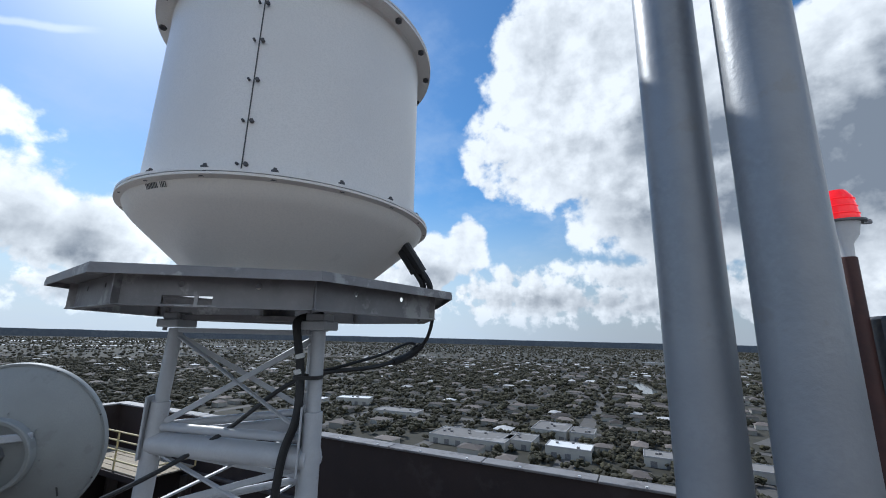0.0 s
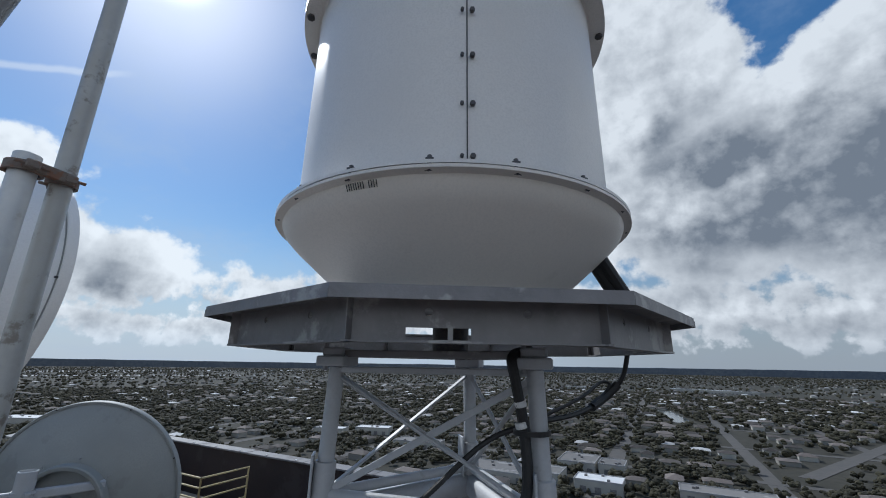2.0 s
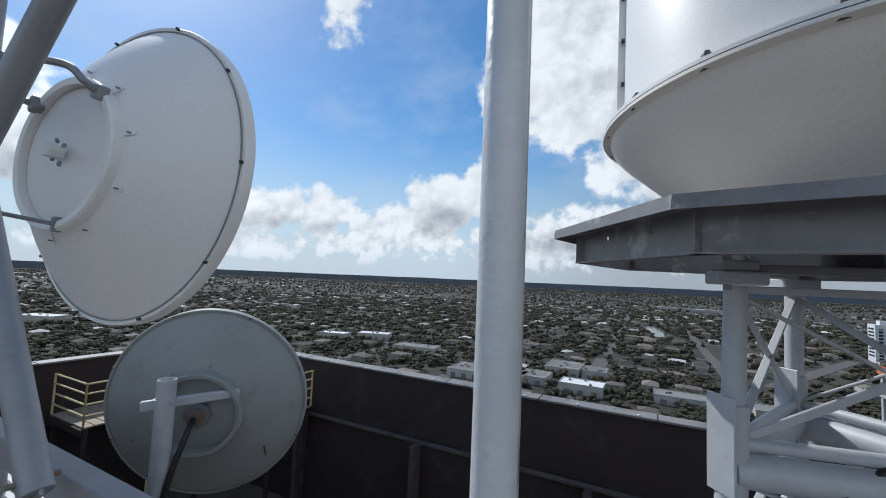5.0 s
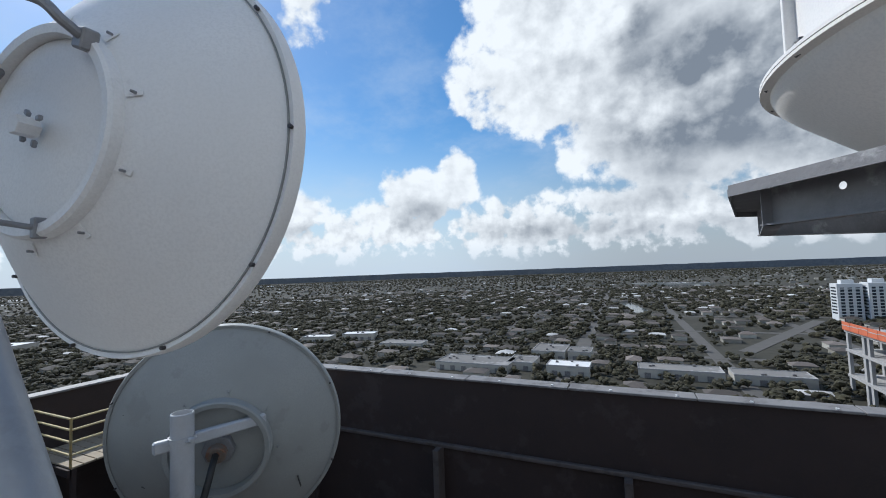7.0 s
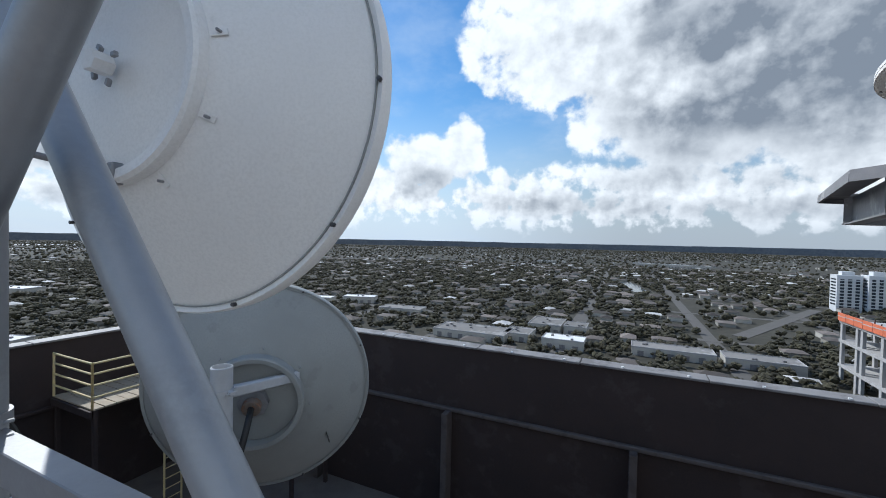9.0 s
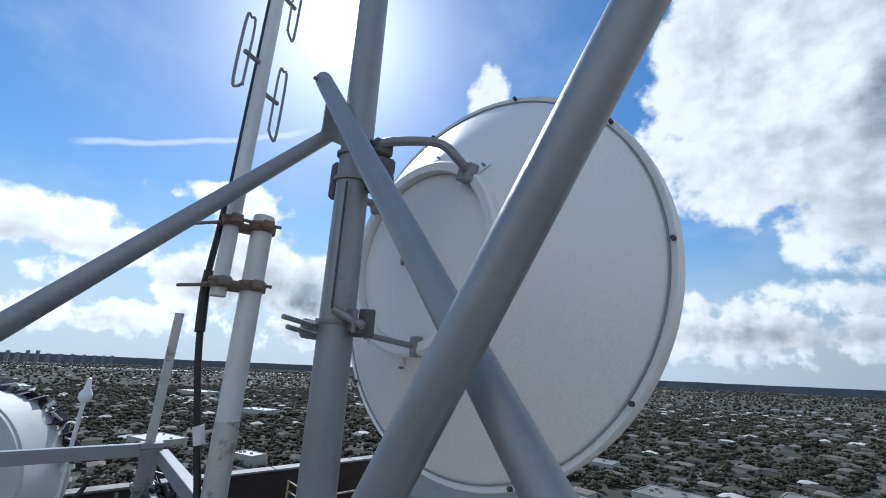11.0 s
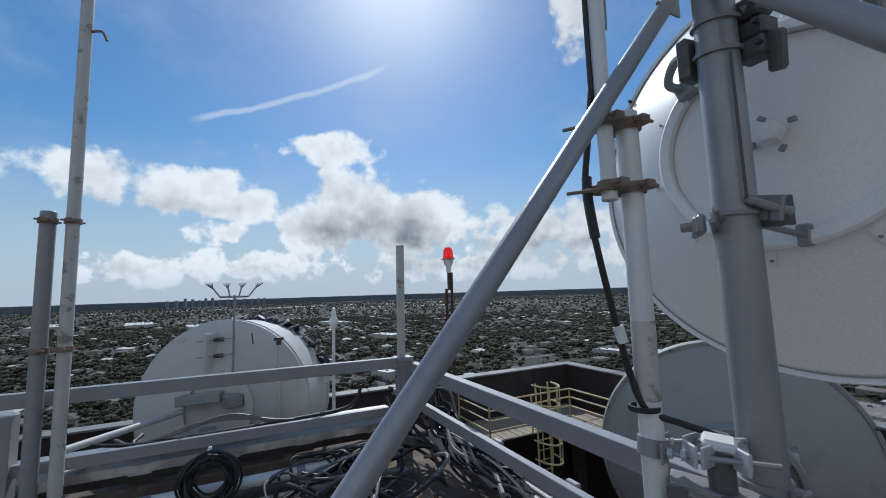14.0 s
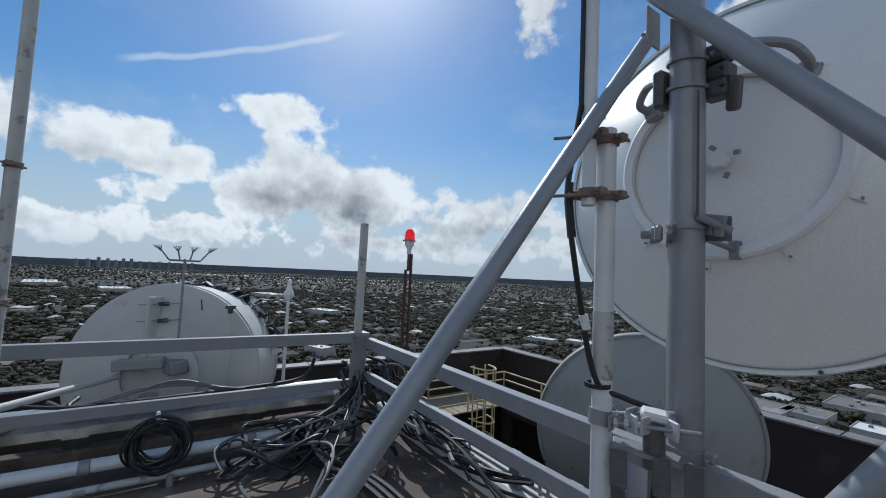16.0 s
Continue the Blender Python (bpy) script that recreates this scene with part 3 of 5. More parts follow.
stuff_mesh("house_roofs", roof_v, roof_f, M_HOUSE_ROOF, "grey, brown and white roofs of many low houses", "roofs")

# trees: uneven clumps of small facets on short trunks
ico = bmesh.new()
bmesh.ops.create_icosphere(ico, subdivisions=1, radius=1.0)
ico_v = np.array([v.co[:] for v in ico.verts])
ico_f = np.array([[v.index for v in f.verts] for f in ico.faces])
ico.free()
clumps = []
home_cells = {(int(x // 12), int(y // 12)) for x, y, *_ in homes}


def plant(x, y, size, lumps):
    for _ in range(lumps):
        r = size * rng.uniform(0.42, 0.75) * (1.0 if lumps < 6 else 0.72)
        clumps.append((x + rng.normal() * size * 0.42, y + rng.normal() * size * 0.42, GROUND + size * rng.uniform(0.5, 1.15), r, r * rng.uniform(0.6, 0.95)))


count = 0
while count < 30000:
    r, a = 1300 * math.sqrt(rng.uniform(0.012, 1)), radians(rng.uniform(-138, 33))
    x, y = r * math.sin(a), r * math.cos(a)
    open_land = noise.noise(Vector((x / 160, y / 160, 5)))
    if (int(x // 12), int(y // 12)) in home_cells or blocked(x, y, 3) or (near_street(x, y, 4.5) and rng.random() < 0.8) or (open_land > 0.28 and rng.random() < 0.8):
        continue
    count += 1
    plant(x, y, rng.uniform(2.0, 4.3) * (1.3 if rng.random() < 0.12 else 1.0), 8 if r < 450 else (5 if r < 750 else 3))
for _ in range(24000):
    r, a = math.sqrt(rng.uniform(1250 ** 2, 4300 ** 2)), radians(rng.uniform(-138, 33))
    if noise.noise(Vector((r * math.sin(a) / 420, r * math.cos(a) / 420, 9))) > 0.3 and rng.random() < 0.8:
        continue
    plant(r * math.sin(a), r * math.cos(a), rng.uniform(4, 8.5), 1)
cl = np.array(clumps)
n = len(cl)
jit = rng.uniform(0.72, 1.22, (n, 12, 1))
vv = ico_v[None] * jit * np.stack([cl[:, 3], cl[:, 3], cl[:, 4]], 1)[:, None] + cl[:, None, :3]
ff = ico_f[None] + (np.arange(n) * 12)[:, None, None]
stuff_mesh("woods", vv.reshape(-1, 3).tolist(), ff.reshape(-1, 3).tolist(), M_LEAF, "dark green treetops all over the town", "trees")


def high_rise(x, y, w, d, top, label):
    t = thing("apartment_tower", (x, y, GROUND), label, "building", "white apartment towers")
    h = top - GROUND
    m = pose(x, y, GROUND)
    part("wall", block((w, d, h), m @ pose(0, 0, h / 2)), M_TOWER_WALL, t, "", False)
    part("roof", block((w * 0.5, d * 0.5, 4), m @ pose(0, 0, h + 2)), M_TOWER_WALL, t, "", False)
    floors = int(h / 3.4)
    for c in range(3):
        b = bmesh.new()
        part("window_bay", block((w * 0.16, 0.4, h - 8), m @ pose((c - 1) * w * 0.3, -d / 2 - 0.05, h / 2), b), M_PANE, t, "", False)
    for k in range(2, floors):
        part("balcony", block((w * 0.9, 1.3, 0.9), m @ pose(0, -d / 2 - 0.6, k * 3.4)), M_TOWER_WALL, t, "", False)
    b = bmesh.new()
    for k in range(2, floors):
        block((0.4, d * 0.7, 1.6), m @ pose(-w / 2 - 0.05, 0, k * 3.4 + 1), b)
    part("window", b, M_PANE, t, "", False)


high_rise(208, 583, 21, 17, -26, "white apartment tower with balconies far off")
high_rise(230, 577, 19, 18, -25, "white apartment tower with stacked balconies far off")
high_rise(208, 404, 34, 18, -33, "low white apartment block with balconies far off")

# a block under construction, open concrete frame with orange netting round the top floor
t = thing("building_frame", (120, 238, GROUND), "unfinished concrete building frame with orange netting", "building")
for z in (-54.9, -42.8, -33.4):
    part("slab", block((60, 57, 1.3), pose(121, 237, z)), M_CONCRETE, t, "", False)
for i, x in enumerate((92, 104, 117, 130, 146)):
    for y in (264, 249, 244.5, 228, 220, 210):
        if i == 0 or y in (264, 228, 210):
            part("column", block((1.3, 2.0, -33.0 - GROUND), pose(x, y, (GROUND - 33.0) / 2)), M_CONCRETE, t, "", False)
for k in range(7):
    for a_, size in ((pose(90.3, 261 - 8 * k, -30.9), (0.3, 7.7, 3.9)), (pose(95 + 8 * k, 208.4, -30.9), (7.7, 0.3, 3.9))):
        if size[0] < 1 or k > 3:
            net = part("safety_net", block(size, a_), M_ORANGE, t, "orange safety net", False)
            part("net_rail", block((size[0] + 0.15, size[1] + 0.15, 0.35), a_ @ pose(0, 0, 0.3 + 0.25 * (k % 3))), M_CONCRETE, net, "", False)
for k in range(24):
    x_, y_ = (91, 264 - 5 * k) if k < 11 else (92 + 4.5 * (k - 11), 210)
    part("scaffold_prop", tube((x_, y_, -33), (x_ + 0.4, y_, -27.5 - (k * 7 % 3)), 0.22, 6), M_BROWN, t, "", False)
for k in range(5):
    part("scaffold_deck", block((40, 0.5, 0.4), pose(118, 209 + 1.0 * k, -29.5 + 0.8 * k)), M_BROWN, t, "", False)
part("stair", bar((96, 262, -52), (96, 248, -43.5), 2.4, 0.6), M_CONCRETE, t)

# far skyline, the air's haze put into its wall colour
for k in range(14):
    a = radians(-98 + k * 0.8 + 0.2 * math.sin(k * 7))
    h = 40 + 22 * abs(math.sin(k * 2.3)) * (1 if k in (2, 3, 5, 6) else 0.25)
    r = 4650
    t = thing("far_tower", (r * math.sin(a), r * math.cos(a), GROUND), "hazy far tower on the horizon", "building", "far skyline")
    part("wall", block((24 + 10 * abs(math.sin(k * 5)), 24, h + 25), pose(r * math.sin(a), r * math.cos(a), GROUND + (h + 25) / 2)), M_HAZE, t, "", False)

# ---- the roof: lower deck, parapet, upper deck ----
FAR_Y, LEFT_X, TOP, ROOF = 9.65, -16.1, -0.2, -4.6
structure("floor", block((44, 26, 0.4), pose(5.8, -2.9, ROOF - 0.2)), M_ROOF, "dark gravelled lower roof", "roof")
structure("tower_wall", block((43.6, 25.6, -GROUND + ROOF - 0.4), pose(5.8, -2.9, (GROUND + ROOF - 0.4) / 2)), M_PARAPET, "dark walls of the high building", "wall")
structure("wall_north", block((44.3, 0.3, TOP - ROOF), pose(5.95, FAR_Y + 0.15, (TOP + ROOF) / 2)), M_PARAPET, "dark brown rendered roof parapet", "wall")
structure("wall_west", block((0.3, 25.6, TOP - ROOF), pose(LEFT_X - 0.15, FAR_Y - 12.8, (TOP + ROOF) / 2)), M_PARAPET, "dark brown rendered roof parapet", "wall")
structure("wall_south", block((44.3, 0.3, TOP - ROOF), pose(5.95, -16, (TOP + ROOF) / 2)), M_PARAPET, "dark brown rendered roof parapet", "wall")
structure("wall_east", block((0.3, 25.6, TOP - ROOF), pose(28, -3, (TOP + ROOF) / 2)), M_PARAPET, "dark brown rendered roof parapet", "wall")
cap_n = structure("trim", block((0.02, 0.02, 0.02), pose(LEFT_X - 0.1, FAR_Y + 0.15, TOP + 0.03)), M_CAP, "weathered grey metal parapet capping", "capping")
for k in range(18):
    part("capping", block((2.42, 0.42, 0.05), pose(LEFT_X + 0.95 + 2.44 * k, FAR_Y + 0.13, TOP + 0.027, 0.4 * math.sin(k * 3), 0.15 * math.sin(k * 5), 0), None, 0.008), M_CAP, cap_n, "", False)
    if k < 11:
        part("capping", block((0.42, 2.42, 0.05), pose(LEFT_X - 0.13, FAR_Y - 1.3 - 2.44 * k, TOP + 0.027, 0, 0.4 * math.sin(k * 2), 0), None, 0.008), M_CAP, cap_n, "", False)
for k in range(34):
    part("fixing", block((0.05, 0.05, 0.03), pose(LEFT_X + 0.6 + 1.22 * k, FAR_Y - 0.03, TOP + 0.065, 0, 0, 20 * k), None, 0.004), M_TAPE, cap_n, "", False)
ledge = structure("baseboard", block((44, 0.12, 0.1), pose(5.8, FAR_Y - 0.06, -1.82), None, 0.02), M_BUTTRESS, "grimy brown ledge along the parapet", "ledge")
part("ledge", block((0.12, 25, 0.1), pose(LEFT_X + 0.06, FAR_Y - 12.6, -1.82), None, 0.02), M_PARAPET, ledge, "", False)
for k, x in enumerate((-15.5, -11.5, -7.35, -3.05, 0.65, 4.4, 8.2)):
    part("buttress", block((0.16, 0.34, 2.75), pose(x, FAR_Y - 0.17, -3.23), None, 0.015), M_BUTTRESS, ledge, "grey steel stiffener", False)

# upper deck, where the camera goes, with a white kerb under the rails
DECK = 0.66
structure("upper_floor", block((16.6, 12.0, 0.3), pose(-1.1, -4.85, DECK - 0.15)), M_DECK, "stained brown upper roof deck", "roof deck")
structure("upper_wall", block((16.2, 11.6, DECK - 0.3 - ROOF), pose(-1.1, -4.85, (DECK - 0.3 + ROOF) / 2)), M_PARAPET, "dark wall below the upper deck", "wall")
structure("kerb", block((16.9, 0.42, 0.24), pose(-1.0, 1.36, DECK + 0.05), None, 0.02), M_CURB, "white painted kerb along the deck's edge", "kerb")
structure("kerb_west", block((0.36, 12.0, 0.24), pose(-9.58, -4.87, DECK + 0.03), None, 0.02), M_DECK, "stained brown kerb along the deck's edge", "kerb")

# guard rails of square tube
RAIL_Y, RAIL_X, RAIL_Z = 0.8, -9.1, 1.76
rail = thing("guard_rail", (RAIL_X, RAIL_Y, DECK), "grey painted steel guard rail round the deck", "railing")
part("top_rail", bar((RAIL_X + 0.07, RAIL_Y, RAIL_Z - 0.06), (1.2, RAIL_Y, RAIL_Z - 0.06), 0.09, 0.12), M_RAIL, rail)
part("mid_rail", bar((RAIL_X + 0.07, RAIL_Y - 0.02, 1.32), (1.2, RAIL_Y - 0.02, 1.32), 0.06, 0.1), M_RAIL, rail)
part("top_rail", bar((RAIL_X, RAIL_Y - 0.09, RAIL_Z + 0.0), (RAIL_X, -6.0, RAIL_Z + 0.06), 0.09, 0.12), M_RAIL, rail)
part("mid_rail", bar((RAIL_X, RAIL_Y - 0.09, 1.22), (RAIL_X, -6.0, 1.24), 0.06, 0.1), M_RAIL, rail)
for x in (-3.2, -0.4, 1.15):
    part("post", bar((x, RAIL_Y + 0.09, DECK + 0.17), (x, RAIL_Y + 0.09, RAIL_Z - 0.14), 0.09, 0.09), M_RAIL, rail)
for y in (-2.75, -5.2):
    part("post", bar((RAIL_X, y, DECK), (RAIL_X, y, RAIL_Z - 0.08), 0.16, 0.12), M_RAIL, rail)
# corner post with the thin upright standing in it
part("corner_post", bar((RAIL_X, RAIL_Y - 0.1, DECK), (RAIL_X, RAIL_Y - 0.1, RAIL_Z + 0.06), 0.15, 0.15), M_GALV, rail)
part("corner_upright", bar((RAIL_X, RAIL_Y - 0.12, RAIL_Z + 0.06), (RAIL_X + 0.02, RAIL_Y - 0.12, 3.16), 0.085, 0.06), M_POLE_WORN, rail)
for z in (1.05, 1.42, 1.8):
    part("bracket", block((0.2, 0.2, 0.05), pose(RAIL_X, RAIL_Y - 0.1, z), None, 0.006), M_GALV, rail)


# ---- poles and braces ----
def pole(name, x, y, z0, z1, r, material, label, category="pole"):
    t = thing(name, (x, y, z0), label, category)
    part("tube", tube((x, y, z0), (x, y, z1), r, 24, None, 0.006), material, t)
    return t


pa = pole("antenna_pole", 1.81, 1.56, ROOF, 7.5, 0.078, M_POLE, "smooth grey painted steel pole")
pb = pole("antenna_pole", 1.985, 1.45, ROOF, 7.5, 0.078, M_POLE, "grey painted steel pole beside another")
PL, PR = Vector((-2.098, 0.865, 0)), Vector((-2.133, 1.012, 0))
pl = pole("antenna_pole", PL.x, PL.y, DECK, 3.45, 0.049, M_POLE_W, "short white steel pole with a rusty clamp")
pr = pole("antenna_pole", PR.x, PR.y, DECK, 7.2, 0.045, M_POLE_WORN, "tall weathered steel pole clamped to a shorter one")
for z in (3.38, 1.93):
    part("clamp", ring_clamp((PL.x, PL.y, z), (0, 0, 1), 0.057), M_RUST, pl)
    part("clamp", ring_clamp((PR.x, PR.y, z), (0, 0, 1), 0.049), M_RUST, pr)
    part("clamp_bar", bar((PL.x + 0.08, PL.y, z), (PR.x + 0.08, PR.y, z), 0.03, 0.05), M_RUST, pr)


def brace(p, q, r, material, label):
    t = thing("brace", p, label, "brace", "slanting tube braces")
    part("tube", tube(p, q, r, 20), material, t)
    way = (Vector(q) - Vector(p)).normalized()
    for end, d in ((Vector(p), way), (Vector(q), -way)):
        tab = part("end_plate", bar(end - d * 0.02, end + d * 0.12, 0.014, r * 1.7, None, 0.004), material, t)
        part("bolt", tube(end + d * 0.05 - Vector((0, r + 0.02, 0)), end + d * 0.05 + Vector((0, r + 0.02, 0)), 0.01, 8), M_RUST, tab)
    return t


ba = brace((-4.87, 0.386, 1.72), (-2.044, 0.984, 6.37), 0.051, M_POLE, "thick grey slanting tube brace")
bb = brace((-3.602, 0.655, 1.76), (-5.583, 0.642, 4.2), 0.048, M_POLE, "grey slanting tube brace with an open end")
bc = brace((-5.53, 0.74, 3.90), (-5.425, -1.12, 1.72), 0.037, M_POLE, "grey tube brace running back over the deck")
md = pole("dish_pole", -5.37, 0.785, DECK + 0.17, 5.6, 0.08, M_POLE, "thick grey steel pole carrying a dish")
for z in (1.8,):
    part("clamp", ring_clamp((-5.37, 0.785, z), (0, 0, 1), 0.081), M_GALV, md)
part("gusset", block((0.012, 0.12, 0.2), pose(-5.5, 0.7, 3.9), None, 0.003), M_POLE, md)
part("conduit", tube((-5.288, 0.715, 2.9), (-5.288, 0.715, 3.5), 0.006, 8), M_BOLT, md)


# ---- dishes ----
def dish(at, way, rim_r, depth, ring_r, material, label, lip=0.03, bolts=10, tabs=10, turn=0.0, sunk=0.0):
    """A reflector seen from behind: rim, cone, collar ring and back plate. way: where it looks."""
    t = thing("dish_antenna", at, label, "dish antenna")
    m = along(at, Vector(at) + Vector(way)) @ pose(0, 0, 0, 0, 0, turn)
    prof = [(0, -depth + 0.05), (ring_r, -depth), (ring_r + 0.07, -depth + 0.03)]
    for k in range(1, 9):
        s = k / 8
        prof.append((ring_r + 0.07 + (rim_r - 0.03 - ring_r - 0.07) * s, -depth + 0.03 + (depth - 0.05) * (0.72 * s + 0.28 * s * s)))
    prof += [(rim_r - 0.03, 0.0), (0.7 * rim_r, -0.42 * depth), (0.35 * rim_r, -0.75 * depth), (0, -0.82 * depth)]
    refl = part("reflector", lathe(bmesh.new(), m, prof, 96), material, t)
    part("rim", lathe(bmesh.new(), m, [(rim_r - 0.035, -lip), (rim_r - 0.008, -lip - 0.006), (rim_r, -lip + 0.01), (rim_r, 0.05), (rim_r - 0.035, 0.055)], 96, True), material, t)
    # added grey ring that draws the rim's shaded edge
    part("gasket", lathe(bmesh.new(), m, [(rim_r - 0.043, -lip - 0.01), (rim_r - 0.036, -lip - 0.01), (rim_r - 0.036, -lip + 0.01), (rim_r - 0.043, -lip + 0.01)], 96, True), M_OLD_DISH, t, "grey ring drawing the shaded seam inside the rim")
    part("cover", lathe(bmesh.new(), m, [(rim_r - 0.036, 0.03), (rim_r * 0.6, 0.06), (0, 0.08)], 64), material, t)
    part("collar", lathe(bmesh.new(), m, [(ring_r - 0.045, -depth - 0.055 - sunk), (ring_r, -depth - 0.06 - sunk), (ring_r + 0.015, -depth - 0.045 - sunk), (ring_r + 0.015, -depth + 0.02), (ring_r - 0.045, -depth + 0.02)], 64, True), material, t)
    part("back_plate", lathe(bmesh.new(), m, [(0, -depth - 0.018), (ring_r - 0.12, -depth - 0.018), (ring_r - 0.05, -depth - 0.004), (ring_r - 0.05, -depth + 0.02)], 48), material, t)
    for k in range(bolts):
        a = 2 * math.pi * (k + 0.5) / bolts
        c, s = math.cos(a), math.sin(a)
        part("rim_bolt", tube(m @ Vector(((rim_r - 0.018) * c, (rim_r - 0.018) * s, -lip - 0.006)), m @ Vector(((rim_r - 0.018) * c, (rim_r - 0.018) * s, -lip - 0.03)), 0.012, 6), M_BOLT, t)
    for k in range(tabs):
        a = 2 * math.pi * (k + 0.2) / tabs
        tab = part("tab", block((0.075, 0.03, 0.006), m @ pose(0, 0, 0, 0, 0, math.degrees(a)) @ pose(ring_r + 0.06, 0, -depth + 0.018, 0, -24, 0), None, 0.002), material, t)
        part("bolt", tube(m @ pose(0, 0, 0, 0, 0, math.degrees(a)) @ Vector((ring_r + 0.07, 0, -depth + 0.02)), m @ pose(0, 0, 0, 0, 0, math.degrees(a)) @ Vector((ring_r + 0.07, 0, -depth - 0.006)), 0.007, 6), M_GALV, tab)
    return t, m


UD = Vector((-5.44, 1.66, 3.25))
ud, um = dish(UD, (-0.124, 0.992, -0.037), 1.185, 0.42, 0.53, M_DISH, "large white dish antenna seen from behind, on a steel pole", turn=18)
P0 = Vector((-5.37, 0.785, 0))


def um_at(r, deg, h):
    """A point on the upper dish's back: right of its axis for 0 degrees, up for 90."""
    up = Vector((0, 0, 1))
    ax = Vector((-0.124, 0.992, -0.037)).normalized()
    side = ax.cross(up).normalized()
    v = side.cross(ax)
    return UD + side * r * math.cos(radians(deg)) + v * r * math.sin(radians(deg)) + ax * h


for deg, z in ((46, 3.70), (134, 3.66)):
    e = um_at(0.52, deg, -0.48)
    s = 1 if deg < 90 else -1
    part("mount_arm", sweep([P0 + Vector((0.09 * s, 0.04, z)), P0 + Vector((0.18 * s, 0.08, z + 0.03)), (P0 + Vector((0, 0, z + 0.06))).lerp(e, 0.72) + Vector((0.06 * s, -0.05, 0.08)), e + Vector((0.03 * s, -0.1, 0.03)), e], 0.024, 10), M_GALV, ud, "grey bent tube")
    part("arm_bracket", block((0.09, 0.07, 0.1), pose(*e, 0, 20 * s, 0), None, 0.008), M_GALV, ud)
for deg, z in ((-82, 2.82),):
    e = um_at(0.50, deg, -0.46)
    part("strut", tube(P0 + Vector((0.02, 0.06, z)), e, 0.014, 10), M_GALV, ud)
    part("arm_bracket", block((0.05, 0.05, 0.1), pose(*e), None, 0.006), M_GALV, ud)
for z in (3.69, 3.55, 2.86):
    part("clamp_band", lathe(bmesh.new(), pose(-5.37, 0.785, z, 4, 6, 0), [(0.082, -0.008), (0.094, -0.008), (0.094, 0.008), (0.082, 0.008)], 24, True), M_GALV, ud)
for dz in (-0.09, 0.0, 0.09):
    cb_ = part("clamp_block", block((0.12, 0.1, 0.085), pose(-5.265, 0.86 + 0.02 * (dz == 0), 3.62 + dz, 0, 4, -8), None, 0.012), M_CLAMP, ud)
    for o in (-0.04, 0.04):
        part("bolt", tube((-5.265 + o, 0.78, 3.62 + dz), (-5.265 + o, 0.815, 3.62 + dz), 0.013, 6), M_BOLT, cb_)
part("clamp_tongue", block((0.05, 0.07, 0.16), pose(-5.20, 0.88, 3.50, 20, 12, 0), None, 0.012), M_CLAMP, ud)
part("clamp_block", block((0.06, 0.1, 0.2), pose(-5.485, 0.77, 3.58, 0, 0, -8), None, 0.015), M_CLAMP, ud)
part("clamp_block", block((0.13, 0.08, 0.08), pose(-5.28, 0.84, 2.83, 0, 6, -20), None, 0.02), M_CLAMP, ud)
part("clamp_plate", block((0.12, 0.02, 0.1), pose(-5.26, 0.80, 2.86, 0, 12, -12), None, 0.006), M_GALV, ud)
for x_, y_ in ((-5.50, 0.73), (-5.465, 0.70)):
    part("clamp_jaw", block((0.035, 0.11, 0.085), pose(x_, y_, 2.82, 0, 0, 35), None, 0.012), M_GALV, ud)
part("clamp_nut", tube((-5.55, 0.70, 2.82), (-5.50, 0.72, 2.82), 0.022, 6), M_GALV, ud)
part("clamp_tube", tube((-5.30, 0.73, 2.90), (-5.19, 0.82, 2.83), 0.018, 10), M_GALV, ud)
part("clamp_plate", block((0.014, 0.07, 0.12), pose(-5.235, 0.86, 2.85, 0, 0, -35), None, 0.005), M_CLAMP, ud)
for dz in (0, -0.035):
    part("threaded_rod", tube((-5.30 + dz, 0.52 - dz, 2.845 + dz), (-5.46 + dz, 0.86, 2.81 + dz), 0.011, 8), M_GALV, ud)
e = um_at(0.0, 0, -0.46)
hub = part("feed_hub", tube(e, e + Vector((0.012, -0.09, 0)), 0.05, 6), M_DISH, ud)
for k in range(4):
    a = k * 1.57 + 0.4
    part("hub_clip", block((0.035, 0.02, 0.025), pose(e.x + 0.09 * math.cos(a), e.y - 0.02, e.z + 0.09 * math.sin(a), 0, 40 * k, 0), None, 0.004), M_GALV, hub)

LD, LW = Vector((-7.1, 3.55, 0.74)), Vector((-0.617, 0.782, 0.093))
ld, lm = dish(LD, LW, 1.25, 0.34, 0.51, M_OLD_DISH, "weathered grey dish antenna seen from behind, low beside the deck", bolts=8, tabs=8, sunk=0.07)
lax = LW.normalized()
lside = lax.cross(Vector((0, 0, 1))).normalized()
lc = LD - lax * 0.40
part("feed_hub", tube(lc + lax * 0.04, lc - lax * 0.05, 0.16, 8), M_GALV, ld)
part("feed_boot", tube(lc - lax * 0.04, lc - lax * 0.12 + Vector((0, 0, -0.02)), 0.1, 12), M_RUST, ld)
part("feed_cable", sweep([lc - lax * 0.1, lc - lax * 0.3 + Vector((0, 0, -0.12)), lc - lax * 0.5 - lside * 0.1 + Vector((0, 0, -0.7)), lc - lax * 0.55 - lside * 0.15 + Vector((0, 0, -1.7))], 0.035), M_RUBBER, ld, "thick black feed cable")
pc = lc - lax * 0.42 - lside * 0.2
